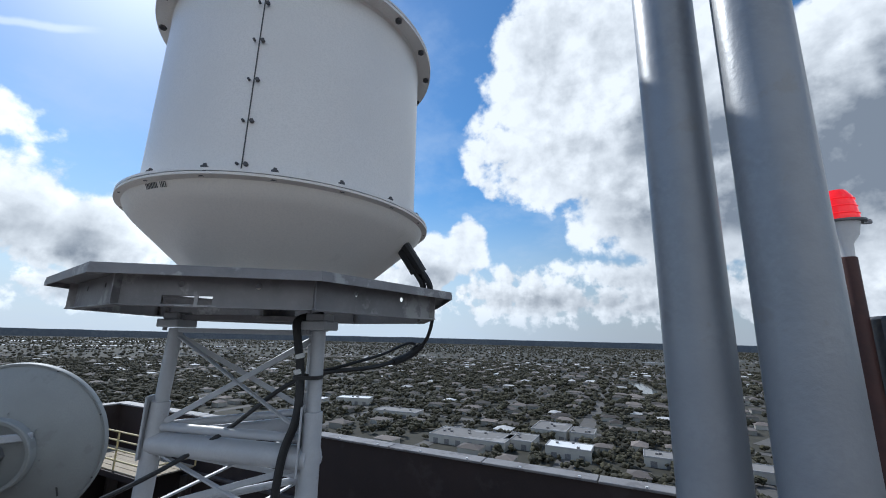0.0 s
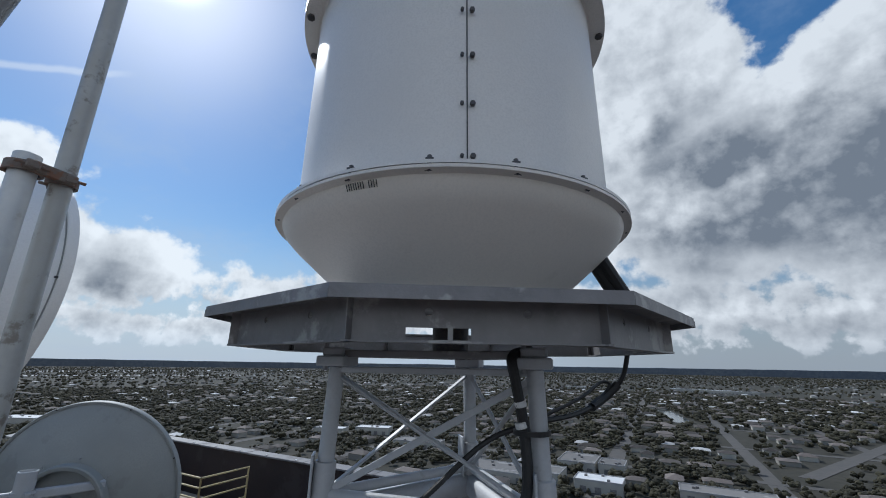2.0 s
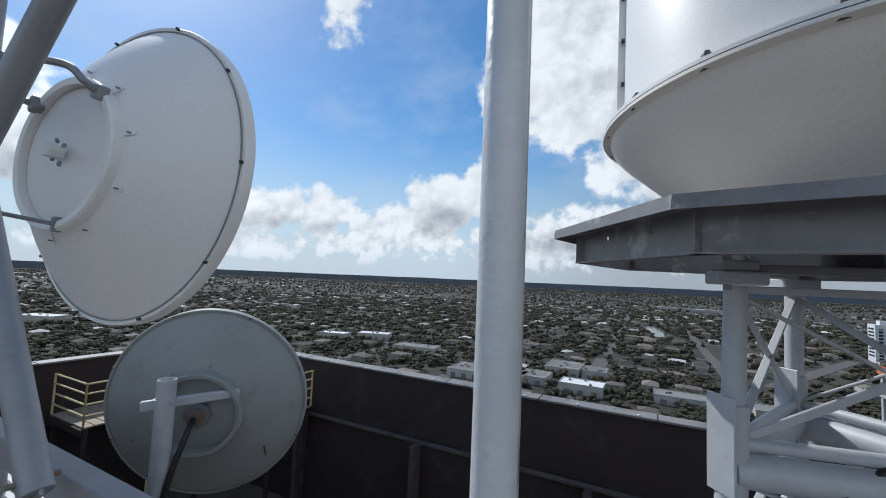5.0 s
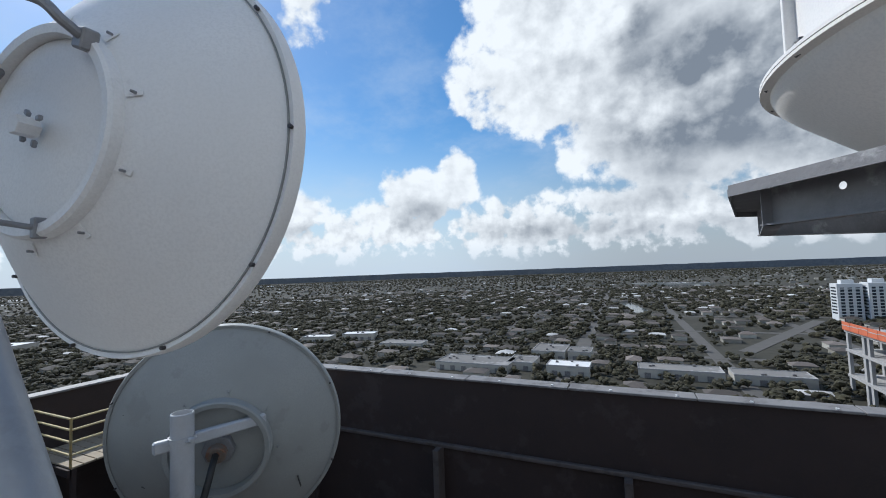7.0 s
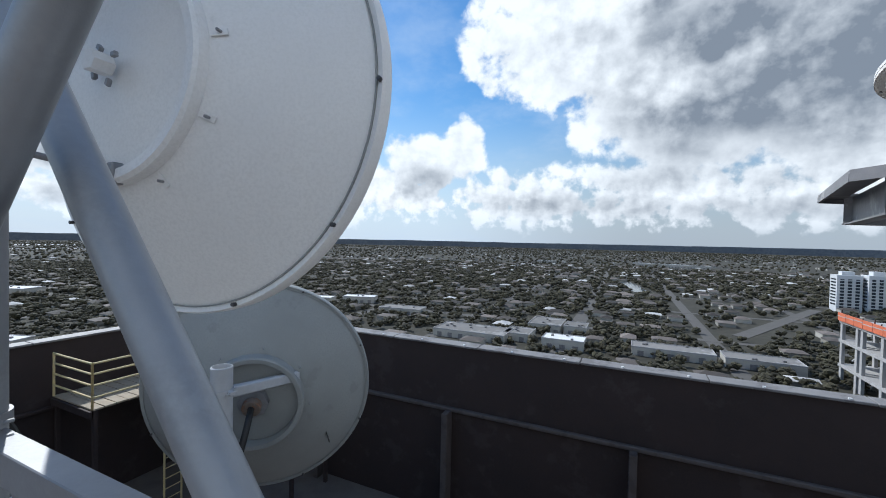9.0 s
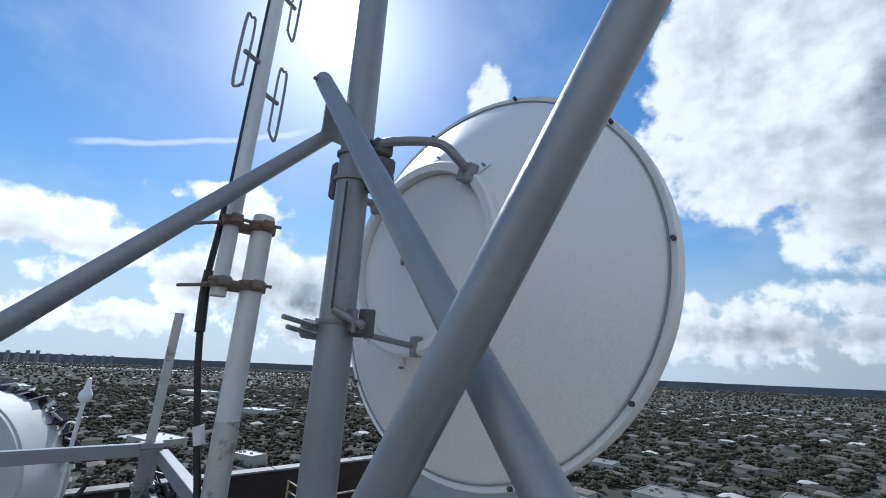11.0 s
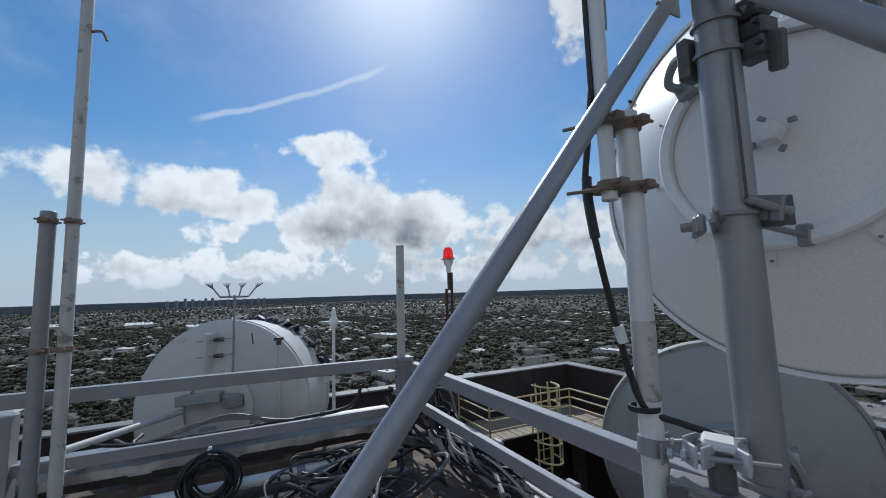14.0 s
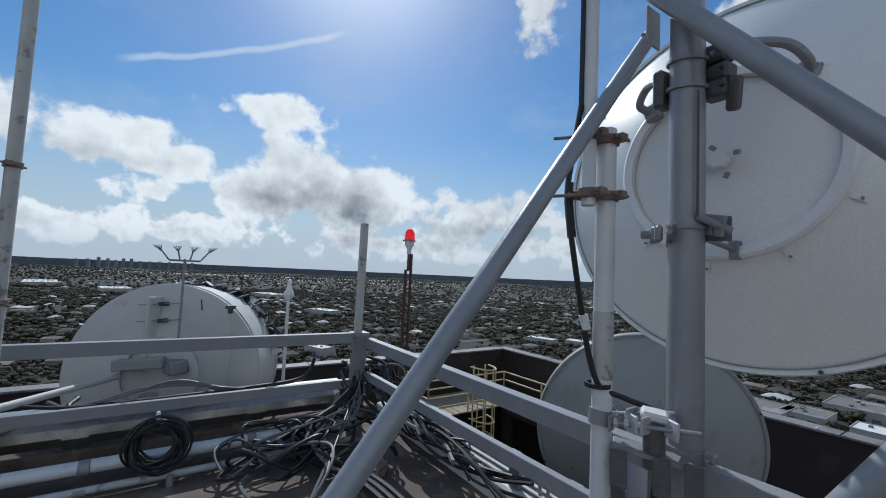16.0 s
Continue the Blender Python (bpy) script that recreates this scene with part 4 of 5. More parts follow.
for r_, d_, l_ in ((0.95, 70, 0.10), (0.98, -38, 0.13), (0.9, -150, 0.12), (1.05, 160, 0.05)):
    c_ = LD + lside * r_ * math.cos(radians(d_)) + Vector((0, 0, 1)) * r_ * math.sin(radians(d_)) - lax * 0.125
    part("scar", block((0.012, 0.03, l_), pose(*c_, 0, d_ * 0.4, 38), None, 0.003), M_BOLT, ld)
pole_l = part("mount_pipe", tube((pc.x, pc.y, ROOF), (pc.x, pc.y, LD.z + 0.50), 0.10, 24, None, 0.012), M_TOWER, ld, "wide pale open-topped pipe")
part("pipe_clamp", ring_clamp((pc.x, pc.y, LD.z + 0.26), (0, 0, 1), 0.105), M_TOWER, ld)
for s in (1,):
    part("mount_arm", bar(Vector((pc.x, pc.y, LD.z + 0.24 * s - 0.02)) - lside * 0.22 - lax * 0.08, lc + lside * 0.46 + Vector((0, 0, 0.26 * s)) + lax * 0.02, 0.08, 0.11, None, 0.015), M_TOWER, ld)

# ---- radome antenna on its tower ----
RC = Vector((-0.931, 2.753, 0))
U = 1.35  # the antenna's size against its drawing


def up(z):
    return U * z - 0.984 + 0.03 * min(1, max(0, (z - 2.87) / 0.35))


def scaled(profile):
    return [(r * U, up(z)) for r, z in profile]


rd = thing("radome_antenna", (RC.x, RC.y, up(2.85)), "white drum-shaped radome antenna on an octagonal steel platform", "antenna")
mz = Matrix.Translation((RC.x, RC.y, 0))
bowl = [(0.44, 2.846), (0.455, 2.88), (0.56, 2.96), (0.68, 3.06), (0.775, 3.14), (0.815, 3.18), (0.83, 3.215), (0.862, 3.222), (0.862, 3.234), (0.40, 3.234)]
part("bowl", lathe(bmesh.new(), mz, scaled(bowl), 96, True), M_BOWL, rd, "cream white bowl-shaped base")
part("drum", lathe(bmesh.new(), mz, scaled([(0.862, 3.237), (0.862, 3.250), (0.785, 3.252), (0.775, 3.262), (0.765, 4.34), (0.775, 4.352), (0.85, 4.354), (0.85, 4.372)]), 96), M_SHELL, rd)
part("dome", lathe(bmesh.new(), mz, scaled([(0.85, 4.376), (0.85, 4.388), (0.79, 4.40), (0.72, 4.52), (0.55, 4.66), (0.3, 4.75), (0, 4.78)]), 96), M_SHELL, rd)
for k in range(18):
    a = radians(301 + 11 + 20 * k)
    for z, r in ((3.25, 0.832), (4.37, 0.82)):
        at = RC + Vector((U * r * math.cos(a), U * r * math.sin(a), up(z)))
        b = tube(at - Vector((0, 0, 0.045)), at + Vector((0, 0, 0.04)), 0.011, 8)
        tube(at - Vector((0, 0, 0.044)), at - Vector((0, 0, 0.022)), 0.027, 6, b), tube(at + Vector((0, 0, 0.006)), at + Vector((0, 0, 0.026)), 0.022, 6, b)
        part("flange_bolt", b, M_BOLT, rd)
for deg in (301, 181, 61):
    a = radians(deg)
    d = Vector((math.cos(a), math.sin(a), 0))
    s = Vector((-d.y, d.x, 0))
    seam = part("seam_strip", bar(RC + d * 0.783 * U + Vector((0, 0, up(3.262))), RC + d * 0.773 * U + Vector((0, 0, up(4.35))), 0.016, 0.07, None, 0.002) if deg == 181 else bar(RC + d * 0.776 * U + Vector((0, 0, up(3.262))), RC + d * 0.766 * U + Vector((0, 0, up(4.35))), 0.006, 0.006, None, 0.0), M_SHELL if deg == 181 else M_MARK, rd, "raised seam")
    for k in range(5):
        at = RC + d * 0.775 * U + Vector((0, 0, up(3.305 + 0.21 * k)))
        for q in (-1, 1):
            part("seam_bolt", tube(at + s * 0.026 * q, at + s * 0.026 * q + d * 0.02, 0.009 if q < 0 else 0.014, 6), M_BOLT, seam)
# a short painted station marking, as bars
for k in range(6):
    a = radians(271.3 + 1.35 * k + (0.9 if k > 3 else 0))
    m = Matrix.Translation(RC) @ pose(0, 0, 0, 0, 0, math.degrees(a))
    for q in range(2):
        part("marking_bar", block((0.003, 0.0035, 0.034), m @ pose(1.118, (q - 0.5) * 0.014, up(3.199), 0, 26, 0)), M_MARK, rd, "small dark painted bar", False)

tw = thing("antenna_tower", (RC.x, RC.y, ROOF), "pale grey lattice tower with an octagonal steel platform", "tower")
CORN = [RC + Vector((1.06 * U * math.cos(radians(235 + 45 * k)), 1.06 * U * math.sin(radians(235 + 45 * k)), 0)) for k in range(8)]
for k in range(8):
    c0, c1 = CORN[k], CORN[(k + 1) % 8]
    inner = 0.42 if k in (0, 1, 2, 7) else 0.9
    b = bmesh.new()
    quad = [RC + (c0 - RC) * inner, c0, c1, RC + (c1 - RC) * inner]
    lo = [b.verts.new(c + Vector((0, 0, up(2.822)))) for c in quad]
    hi = [b.verts.new(c + Vector((0, 0, up(2.836)))) for c in quad]
    b.faces.new(lo[::-1]), b.faces.new(hi)
    for j in range(4):
        b.faces.new((lo[j], lo[(j + 1) % 4], hi[(j + 1) % 4], hi[j]))
    plate = part("deck_plate", b, M_PLATE, tw, "grey steel deck plate", False)
    part("edge_lip", bar(c0 + Vector((0, 0, up(2.822) - 0.016)), c1 + Vector((0, 0, up(2.822) - 0.016)), 0.007, 0.034, None, 0.0), M_PLATE, plate, "", False)
part("centre_post", tube((RC.x, RC.y, 2.62), (RC.x, RC.y, up(2.846)), 0.12, 20), M_BOLT, tw, "black centre post")


def holed_plate(w, h, holes, thick, m, slot=()):
    """A plate in the pose m's x-z plane, with round holes through it."""
    b = bmesh.new()
    loops = [[(-w / 2, -h / 2), (w / 2, -h / 2), (w / 2, h / 2), (-w / 2, h / 2)]]
    loops += [[(x + r * math.cos(k * math.pi / 6), z + r * math.sin(k * math.pi / 6)) for k in range(12)] for x, z, r in holes]
    loops += [[(x0, z0), (x1, z0), (x1, z1), (x0, z1)] for x0, x1, z0, z1 in slot]
    edges = []
    for lp in loops:
        vs = [b.verts.new((x, 0, z)) for x, z in lp]
        edges += [b.edges.new((vs[k], vs[(k + 1) % len(vs)])) for k in range(len(vs))]
    bmesh.ops.triangle_fill(b, edges=edges, use_beauty=True, use_dissolve=False)
    more = bmesh.ops.extrude_face_region(b, geom=b.faces[:])["geom"]
    bmesh.ops.translate(b, verts=[v for v in more if isinstance(v, bmesh.types.BMVert)], vec=(0, thick, 0))
    bmesh.ops.recalc_face_normals(b, faces=b.faces)
    bmesh.ops.transform(b, matrix=m, verts=b.verts)
    return b


for k in range(8):
    p, q = RC + (CORN[k] - RC) * 0.885, RC + (CORN[(k + 1) % 8] - RC) * 0.885
    mid, w = (p + q) / 2, (q - p).length
    turn = math.degrees(math.atan2((q - p).y, (q - p).x))
    web = part("rim_channel", holed_plate(w, 0.165, [(-w * 0.2, 0.03, 0.016), (w * 0.2, 0.03, 0.016)] if k in (0, 1, 2, 7) else [], 0.006, pose(mid.x, mid.y, up(2.757), 0, 0, turn), ((-0.28, -0.12, -0.075, -0.03), (-0.10, -0.03, -0.075, -0.03)) if k == 1 else ()), M_PLATE, tw, "", False)
    part("lower_lip", bar(p + (p - q) * 0.03 + Vector((0, 0, up(2.695))), q + (q - p) * 0.03 + Vector((0, 0, up(2.695))), 0.07, 0.008, None, 0.0), M_PLATE, web, "", False)
    part("stiffener", block((0.006, 0.08, 0.16), pose(p.x, p.y, up(2.757), 0, 0, turn - 22)), M_PLATE, web, "", False)
LEGS = [Vector((-1.475, 2.29, 0)), Vector((-0.315, 2.55, 0)), Vector((-1.035, 3.28, 0))]
for k, g in enumerate(LEGS):
    foot = RC + (g - RC) * 1.35
    top, bend = Vector((g.x, g.y, 2.55)), Vector((g.x, g.y, 1.98)) + (g - RC) * 0.03
    part("leg", tube(bend, top, 0.047, 16), M_TOWER, tw)
    part("leg", tube((foot.x, foot.y, ROOF), bend + Vector((0, 0, 0.05)), 0.062, 16), M_TOWER, tw)
    part("splice_plate", block((0.014, 0.14, 0.42), pose(bend.x - 0.05, bend.y - 0.05, 1.86, 0, 0, 40), None, 0.003), M_TOWER, tw)
    cap = part("leg_cap", block((0.19, 0.19, 0.06), pose(g.x, g.y, 2.585, 0, 0, 12), None, 0.008), M_TOWER, tw)
    part("cap_block", block((0.14, 0.14, 0.05), pose(g.x, g.y, 2.64, 0, 0, 12), None, 0.008), M_TOWER, cap)
    part("anchor_bolt", tube((g.x - 0.04, g.y - 0.06, 2.53), (g.x - 0.04, g.y - 0.06, 2.70), 0.016, 8), M_GALV, cap)
    h = LEGS[(k + 1) % 3]
    hf = RC + (h - RC) * 1.35
    part("top_girt", bar((g.x, g.y, 2.535), (h.x, h.y, 2.535), 0.04, 0.035), M_TOWER, tw)
    part("platform_beam", bar((g.x, g.y, 2.628), (h.x, h.y, 2.628), 0.09, 0.04), M_PLATE, tw)
    gb, hb = bend + Vector((0, 0, -0.12)), Vector((h.x, h.y, 1.86)) + (h - RC) * 0.03
    part("x_brace", bar((g.x, g.y, 2.51), hb, 0.04, 0.014), M_TOWER, tw)
    part("x_brace", bar(gb, (h.x, h.y, 2.51), 0.014, 0.04), M_TOWER, tw)
    part("girt", tube(gb, hb, 0.03, 14), M_TOWER, tw)
    part("girt", tube(gb.lerp(foot, 0.06), hb.lerp(hf, 0.06), 0.075, 14), M_TOWER, tw)
    for q in range(4):
        f0, f1 = 0.08 + 0.22 * q, 0.08 + 0.22 * (q + 1)
        a0, a1, b0, b1 = gb.lerp(foot, f0), gb.lerp(foot, f1), hb.lerp(hf, f0), hb.lerp(hf, f1)
        part("x_brace", bar(a0, b1, 0.04, 0.014), M_TOWER, tw)
        part("x_brace", bar(a1, b0, 0.014, 0.04), M_TOWER, tw)
        part("girt", tube(a1, b1, 0.028, 10), M_TOWER, tw)

# ---- cables on the tower ----
rc = thing("antenna_cable", (-0.03, 3.09, 3.24), "black jacketed feed cable hanging from the radome bowl", "cable")
for q in (0, 0.06):
    part("boot", sweep([(-0.06 + q, 3.06, 3.28), (-0.02 + q, 3.12, 3.2), (0.06 + q, 3.2, 3.04)], 0.042, 10), M_RUBBER, rc)
    part("jacket", sweep([(0.04 + q, 3.18, 3.08), (0.11 + q, 3.24, 2.94), (0.09 + q, 3.3, 2.8)], 0.026, 8), M_RUBBER, rc)
part("jacket", sweep([(0.09, 3.44, 2.74), (0.08, 3.48, 2.66), (0.03, 3.47, 2.5), (-0.08, 3.41, 2.38), (-0.22, 3.1, 2.29), (-0.41, 2.7, 2.255), (-0.64, 2.59, 2.15), (-0.96, 2.38, 1.84), (-1.3, 2.2, 1.6), (-1.6, 2.0, 1.42)], 0.016, 8, 10), M_RUBBER, rc)
part("jacket", sweep([(-0.08, 3.41, 2.40), (-0.05, 3.44, 2.46), (-0.1, 3.38, 2.47), (-0.2, 3.15, 2.38), (-0.36, 2.8, 2.29), (-0.41, 2.68, 2.27)], 0.011, 8, 8), M_RUBBER, rc)
part("splice", sweep([(0.0, 3.46, 2.46), (-0.08, 3.41, 2.38), (-0.15, 3.26, 2.32)], 0.03, 8), M_RUBBER, rc)
rc2 = thing("antenna_cable", (-0.4, 2.42, 2.55), "thick black cable taped down a tower leg", "cable")
part("jacket", sweep([(-0.36, 2.62, 2.66), (-0.40, 2.44, 2.62), (-0.385, 2.43, 2.5), (-0.36, 2.46, 2.28), (-0.35, 2.45, 2.0), (-0.42, 2.42, 1.7), (-0.40, 2.38, 1.0), (-0.3, 2.3, -1.2), (-0.3, 2.3, ROOF)], 0.028, 10, 8), M_RUBBER, rc2)
for z in (2.40, 2.30):
    part("tape", tube((-0.372, 2.447, z), (-0.366, 2.452, z - 0.03), 0.031, 10), M_TAPE, rc2, "white tape band")
part("tie", lathe(bmesh.new(), pose(-0.33, 2.5, 2.25), [(0.085, -0.012), (0.095, -0.012), (0.095, 0.012), (0.085, 0.012)], 20, True), M_RUBBER, rc2)


# ---- obstruction lamps ----
def lamp(x, y, z, r, name_label):
    t = thing("obstruction_lamp", (x, y, z), name_label, "warning lamp")
    m = pose(x, y, z)
    part("globe", lathe(bmesh.new(), m, [(r * 0.98, 0), (r, 0.1 * r), (r * 0.93, 1.0 * r), (r * 0.82, 1.6 * r), (r * 0.55, 2.05 * r), (0, 2.2 * r)], 28), M_RED, t, "red ribbed glass globe")
    for k in range(3):
        part("glass_rib", lathe(bmesh.new(), m, [(r * (1.0 - 0.05 * k), (0.35 + 0.5 * k) * r), (r * (1.03 - 0.05 * k), (0.4 + 0.5 * k) * r), (r * (1.0 - 0.05 * k), (0.45 + 0.5 * k) * r)], 28), M_RED, t)
    part("collar", lathe(bmesh.new(), m, [(0, -0.12 * r), (r * 1.25, -0.12 * r), (r * 1.28, -0.02 * r), (r * 0.9, 0.0)], 28), M_GALV, t)
    part("base", lathe(bmesh.new(), m, [(r * 0.95, -0.13 * r), (r * 0.8, -0.9 * r), (r * 0.45, -1.5 * r), (r * 0.4, -2.6 * r), (0, -2.6 * r)], 24), M_WHITE, t, "white cast base")
    part("latch", block((r * 0.5, r * 0.2, r * 0.3), pose(x + r * 1.2, y - 0.2 * r, z - 0.15 * r), None, 0.004), M_GALV, t)
    return t


lamp(2.41, 2.38, 3.0, 0.06, "red obstruction lamp on a white base")
t = thing("lamp_stand", (2.41, 2.38, ROOF), "brown lamp pole with a dark box", "pole")
part("tube", tube((2.41, 2.38, ROOF), (2.41, 2.38, 2.86), 0.03, 14), M_BROWN, t)
part("box", block((0.28, 0.2, 0.62), pose(2.58, 2.46, 2.33, 0, 0, 10), None, 0.012), M_BOLT, t, "dark steel box", False)
lamp(-9.37, 1.49, 3.03, 0.075, "red obstruction lamp on a slim mast")
t = thing("lamp_mast", (-9.37, 1.49, ROOF), "slim red-brown ladder mast", "mast")
for dx, top in ((-0.03, 2.62), (0.03, 2.84)):
    part("stile", tube((-9.37 + dx * 0.7, 1.49 + dx, ROOF), (-9.37 + dx * 0.7, 1.49 + dx, top), 0.02, 10), M_BROWN, t)
for k in range(22):
    part("rung", tube((-9.39, 1.46, ROOF + 0.3 + 0.28 * k), (-9.35, 1.52, ROOF + 0.3 + 0.28 * k), 0.01, 6), M_BROWN, t)
part("stem", tube((-9.37, 1.49, 2.6), (-9.37, 1.49, 2.86), 0.022, 10), M_BOLT, t)

# ---- whip antenna and its stub pole ----
ES, ET = Vector((-5.60, 0.465, 0)), Vector((-5.605, 0.335, 0))
es = pole("stub_pole", ES.x, ES.y, DECK, 3.33, 0.047, M_POLE_W, "white stub pole with rusty clamps and peeled paint")
part("bare_band", lathe(bmesh.new(), pose(ES.x, ES.y, 2.28), [(0.0475, -0.17), (0.0482, -0.16), (0.0482, 0.14), (0.0475, 0.15)], 24), M_POLE_WORN, es, "bare weathered metal band")
et = thing("dipole_antenna", (ET.x, ET.y, 2.93), "white dipole mast with folded loops and black cable", "antenna")
part("mast", tube((ET.x, ET.y, 2.93), (ET.x, ET.y, 6.2), 0.033, 20), M_POLE_W, et)
for z in (3.27, 2.99):
    part("clamp", ring_clamp((ES.x, ES.y, z), (0, 0, 1), 0.048), M_RUST, es)
    part("clamp", ring_clamp((ET.x, ET.y, z), (0, 0, 1), 0.034), M_RUST, et)
    part("clamp_bar", bar((ES.x - 0.06, ES.y, z), (ET.x - 0.06, ET.y, z), 0.03, 0.045), M_RUST, et)
    part("clamp_rod", tube((ET.x + 0.03, ET.y - 0.05, z - 0.02), (ET.x - 0.1, ET.y - 0.14, z - 0.02), 0.008, 8), M_RUST, et)
for k, (z, a) in enumerate(((3.98, 205), (4.12, 25), (4.62, 205), (4.80, 25), (5.3, 205), (5.5, 25))):
    d = Vector((math.cos(radians(a)), math.sin(radians(a)), 0)).cross(Vector((0, 0, 1)))
    c = ET + d * 0.12
    lo, hi, w = z - 0.18, z + 0.18, d * 0.025
    pts = [c - w + Vector((0, 0, lo)), c - w + Vector((0, 0, hi)), c + Vector((0, 0, hi + 0.025)), c + w + Vector((0, 0, hi)), c + w + Vector((0, 0, lo)), c + Vector((0, 0, lo - 0.025)), c - w + Vector((0, 0, lo + 0.01))]
    loop = part("dipole_loop", sweep(pts, 0.007, 6, 4), M_GALV, et, "folded metal loop")
    part("boom", tube(ET + Vector((0, 0, z)), c + Vector((0, 0, z)), 0.012, 8), M_GALV, loop)
part("cable", sweep([ET + Vector((-0.03, -0.03, z)) for z in (6.0, 5.2, 4.5, 3.9, 3.4)], 0.012, 6), M_RUBBER, et)
cb = thing("antenna_cable", (ET.x, ET.y, 3.2), "black cable sagging beside the stub pole", "cable")
part("jacket", sweep([(-5.63, 0.30, 3.42), (-5.67, 0.30, 3.2), (-5.70, 0.30, 2.98), (-5.67, 0.32, 2.7), (-5.65, 0.36, 2.45), (-5.63, 0.40, 2.22), (-5.585, 0.43, 2.08), (-5.52, 0.55, 2.02), (-5.46, 0.68, 1.96), (-5.42, 0.85, 1.8), (-5.4, 1.0, 1.4)], 0.014, 8, 8), M_RUBBER, cb)
part("sleeve", sweep([(-5.69, 0.30, 3.05), (-5.69, 0.30, 2.95), (-5.675, 0.31, 2.78)], 0.021, 8), M_RUBBER, cb)
part("tape", tube((-5.645, 0.37, 2.41), (-5.635, 0.385, 2.34), 0.022, 10), M_TAPE, cb, "wad of white tape")
part("tie", lathe(bmesh.new(), pose(ES.x - 0.01, ES.y - 0.02, 2.08), [(0.05, -0.01), (0.062, -0.01), (0.062, 0.01), (0.05, 0.01)], 20, True), M_RUBBER, cb)

# pipe-to-pipe clamp between stub pole, rail and dish pole
cl = thing("pipe_clamp", (-5.48, 0.62, 1.8), "galvanised pipe clamp with bolts between two poles", "clamp")
DP = Vector((-5.37, 0.785, 0))
cu, cv = Vector((0.855, 0.52, 0)), Vector((0.52, -0.855, 0))


def cp(along_, near_, z):
    """A point of the clamp: along the rods from the stub pole, towards the deck, height."""
    return Vector((ES.x, ES.y, z)) + cu * along_ + cv * near_


CT = math.degrees(math.atan2(0.52, 0.855))
part("saddle", block((0.34, 0.13, 0.02), pose(*cp(0.22, -0.01, 1.80), 0, 6, CT), None, 0.004), M_GALV, cl)
part("band", lathe(bmesh.new(), pose(ES.x, ES.y, 1.93, -8, 0, 0), [(0.049, -0.032), (0.058, -0.034), (0.058, 0.034), (0.049, 0.032)], 20, True), M_GALV, cl)
for near in (0.062, -0.062):
    rod = part("threaded_rod", tube(cp(0.03, near, 1.93), cp(0.40 if near > 0 else 0.31, near, 1.945 if near > 0 else 1.98), 0.011, 8), M_GALV, cl)
    for s_ in (0.055, 0.10, 0.15, 0.30):
        part("nut", tube(cp(s_, near, 1.932), cp(s_ + 0.018, near, 1.933), 0.02, 6), M_TOWER, rod)
    part("band_ear", block((0.05, 0.012, 0.075), pose(*cp(0.045, near * 1.05, 1.93), 0, 0, CT + 70), None, 0.004), M_GALV, cl)
for s_, lean in ((0.13, 32), (0.19, -32), (0.29, 32)):
    for near in (0.055, -0.055):
        part("clamp_jaw", block((0.014, 0.085, 0.08), pose(*cp(s_, near, 1.94), 0, 4, CT + (lean if near > 0 else -lean)), None, 0.004), M_TOWER, cl)
part("clamp_core", tube(cp(0.225, -0.005, 1.74), cp(0.225, -0.005, 1.955), 0.047, 14), M_CLAMP, cl, "dark pipe stub")
b = block((0.115, 0.105, 0.04), pose(*cp(0.225, -0.005, 1.975), 3, 5, CT), None, 0.012)
part("clamp_block", b, M_CURB, cl, "chalky white cap")
for s_ in (0.08, 0.25, 0.37):
    part("rail_bracket", block((0.07, 0.012, 0.16), pose(*cp(s_, 0.085, 1.74), 0, 0, CT), None, 0.003), M_CLAMP, cl)

# ---- tall pole and its stub by the west rail ----
fs = pole("stub_pole", RAIL_X + 0.16, -2.53, DECK, 3.36, 0.055, M_GALV, "galvanised stub pole clamped to a taller one")
ft = pole("antenna_pole", RAIL_X + 0.18, -2.36, DECK + 0.2, 7.0, 0.048, M_POLE_WORN, "tall galvanised pole beside the west rail")
for z in (3.28, 2.2, 1.0):
    part("clamp", ring_clamp((RAIL_X + 0.16, -2.53, z), (0, 0, 1), 0.056), M_RUST, fs)
    part("clamp", ring_clamp((RAIL_X + 0.18, -2.36, z), (0, 0, 1), 0.049), M_RUST, ft)
part("hook", sweep([(RAIL_X + 0.18, -2.4, 5.0), (RAIL_X + 0.2, -2.25, 5.05), (RAIL_X + 0.2, -2.2, 4.97)], 0.012, 6), M_RUST, ft)

# ---- shrouded drum dish to the west ----
DC, DN = Vector((-10.45, -1.27, 1.2)), Vector((-0.90, 0.42, -0.06)).normalized()
dm = along(DC, DC + DN)
dr = thing("drum_dish", DC, "chalky white shrouded dish seen from behind, with a torn cover", "dish antenna")
part("back", lathe(bmesh.new(), dm, [(0, -0.10), (0.40, -0.10), (0.44, -0.07), (0.75, -0.05), (1.02, -0.01), (1.1, 0.03), (1.1, 0.10)], 96), M_DRUM, dr)
part("shroud", lathe(bmesh.new(), dm, [(1.1, 0.08), (1.115, 0.09), (1.115, 0.12), (1.1, 0.13), (1.1, 0.92), (1.13, 0.93), (1.13, 0.97), (1.08, 0.97), (1.08, 0.1)], 96), M_DRUM, dr, "white cylindrical shroud")
part("hub_ring", lathe(bmesh.new(), dm, [(0.38, -0.13), (0.47, -0.13), (0.47, -0.06), (0.38, -0.06)], 48, True), M_DRUM, dr)
dside = DN.cross(Vector((0, 0, 1))).normalized()


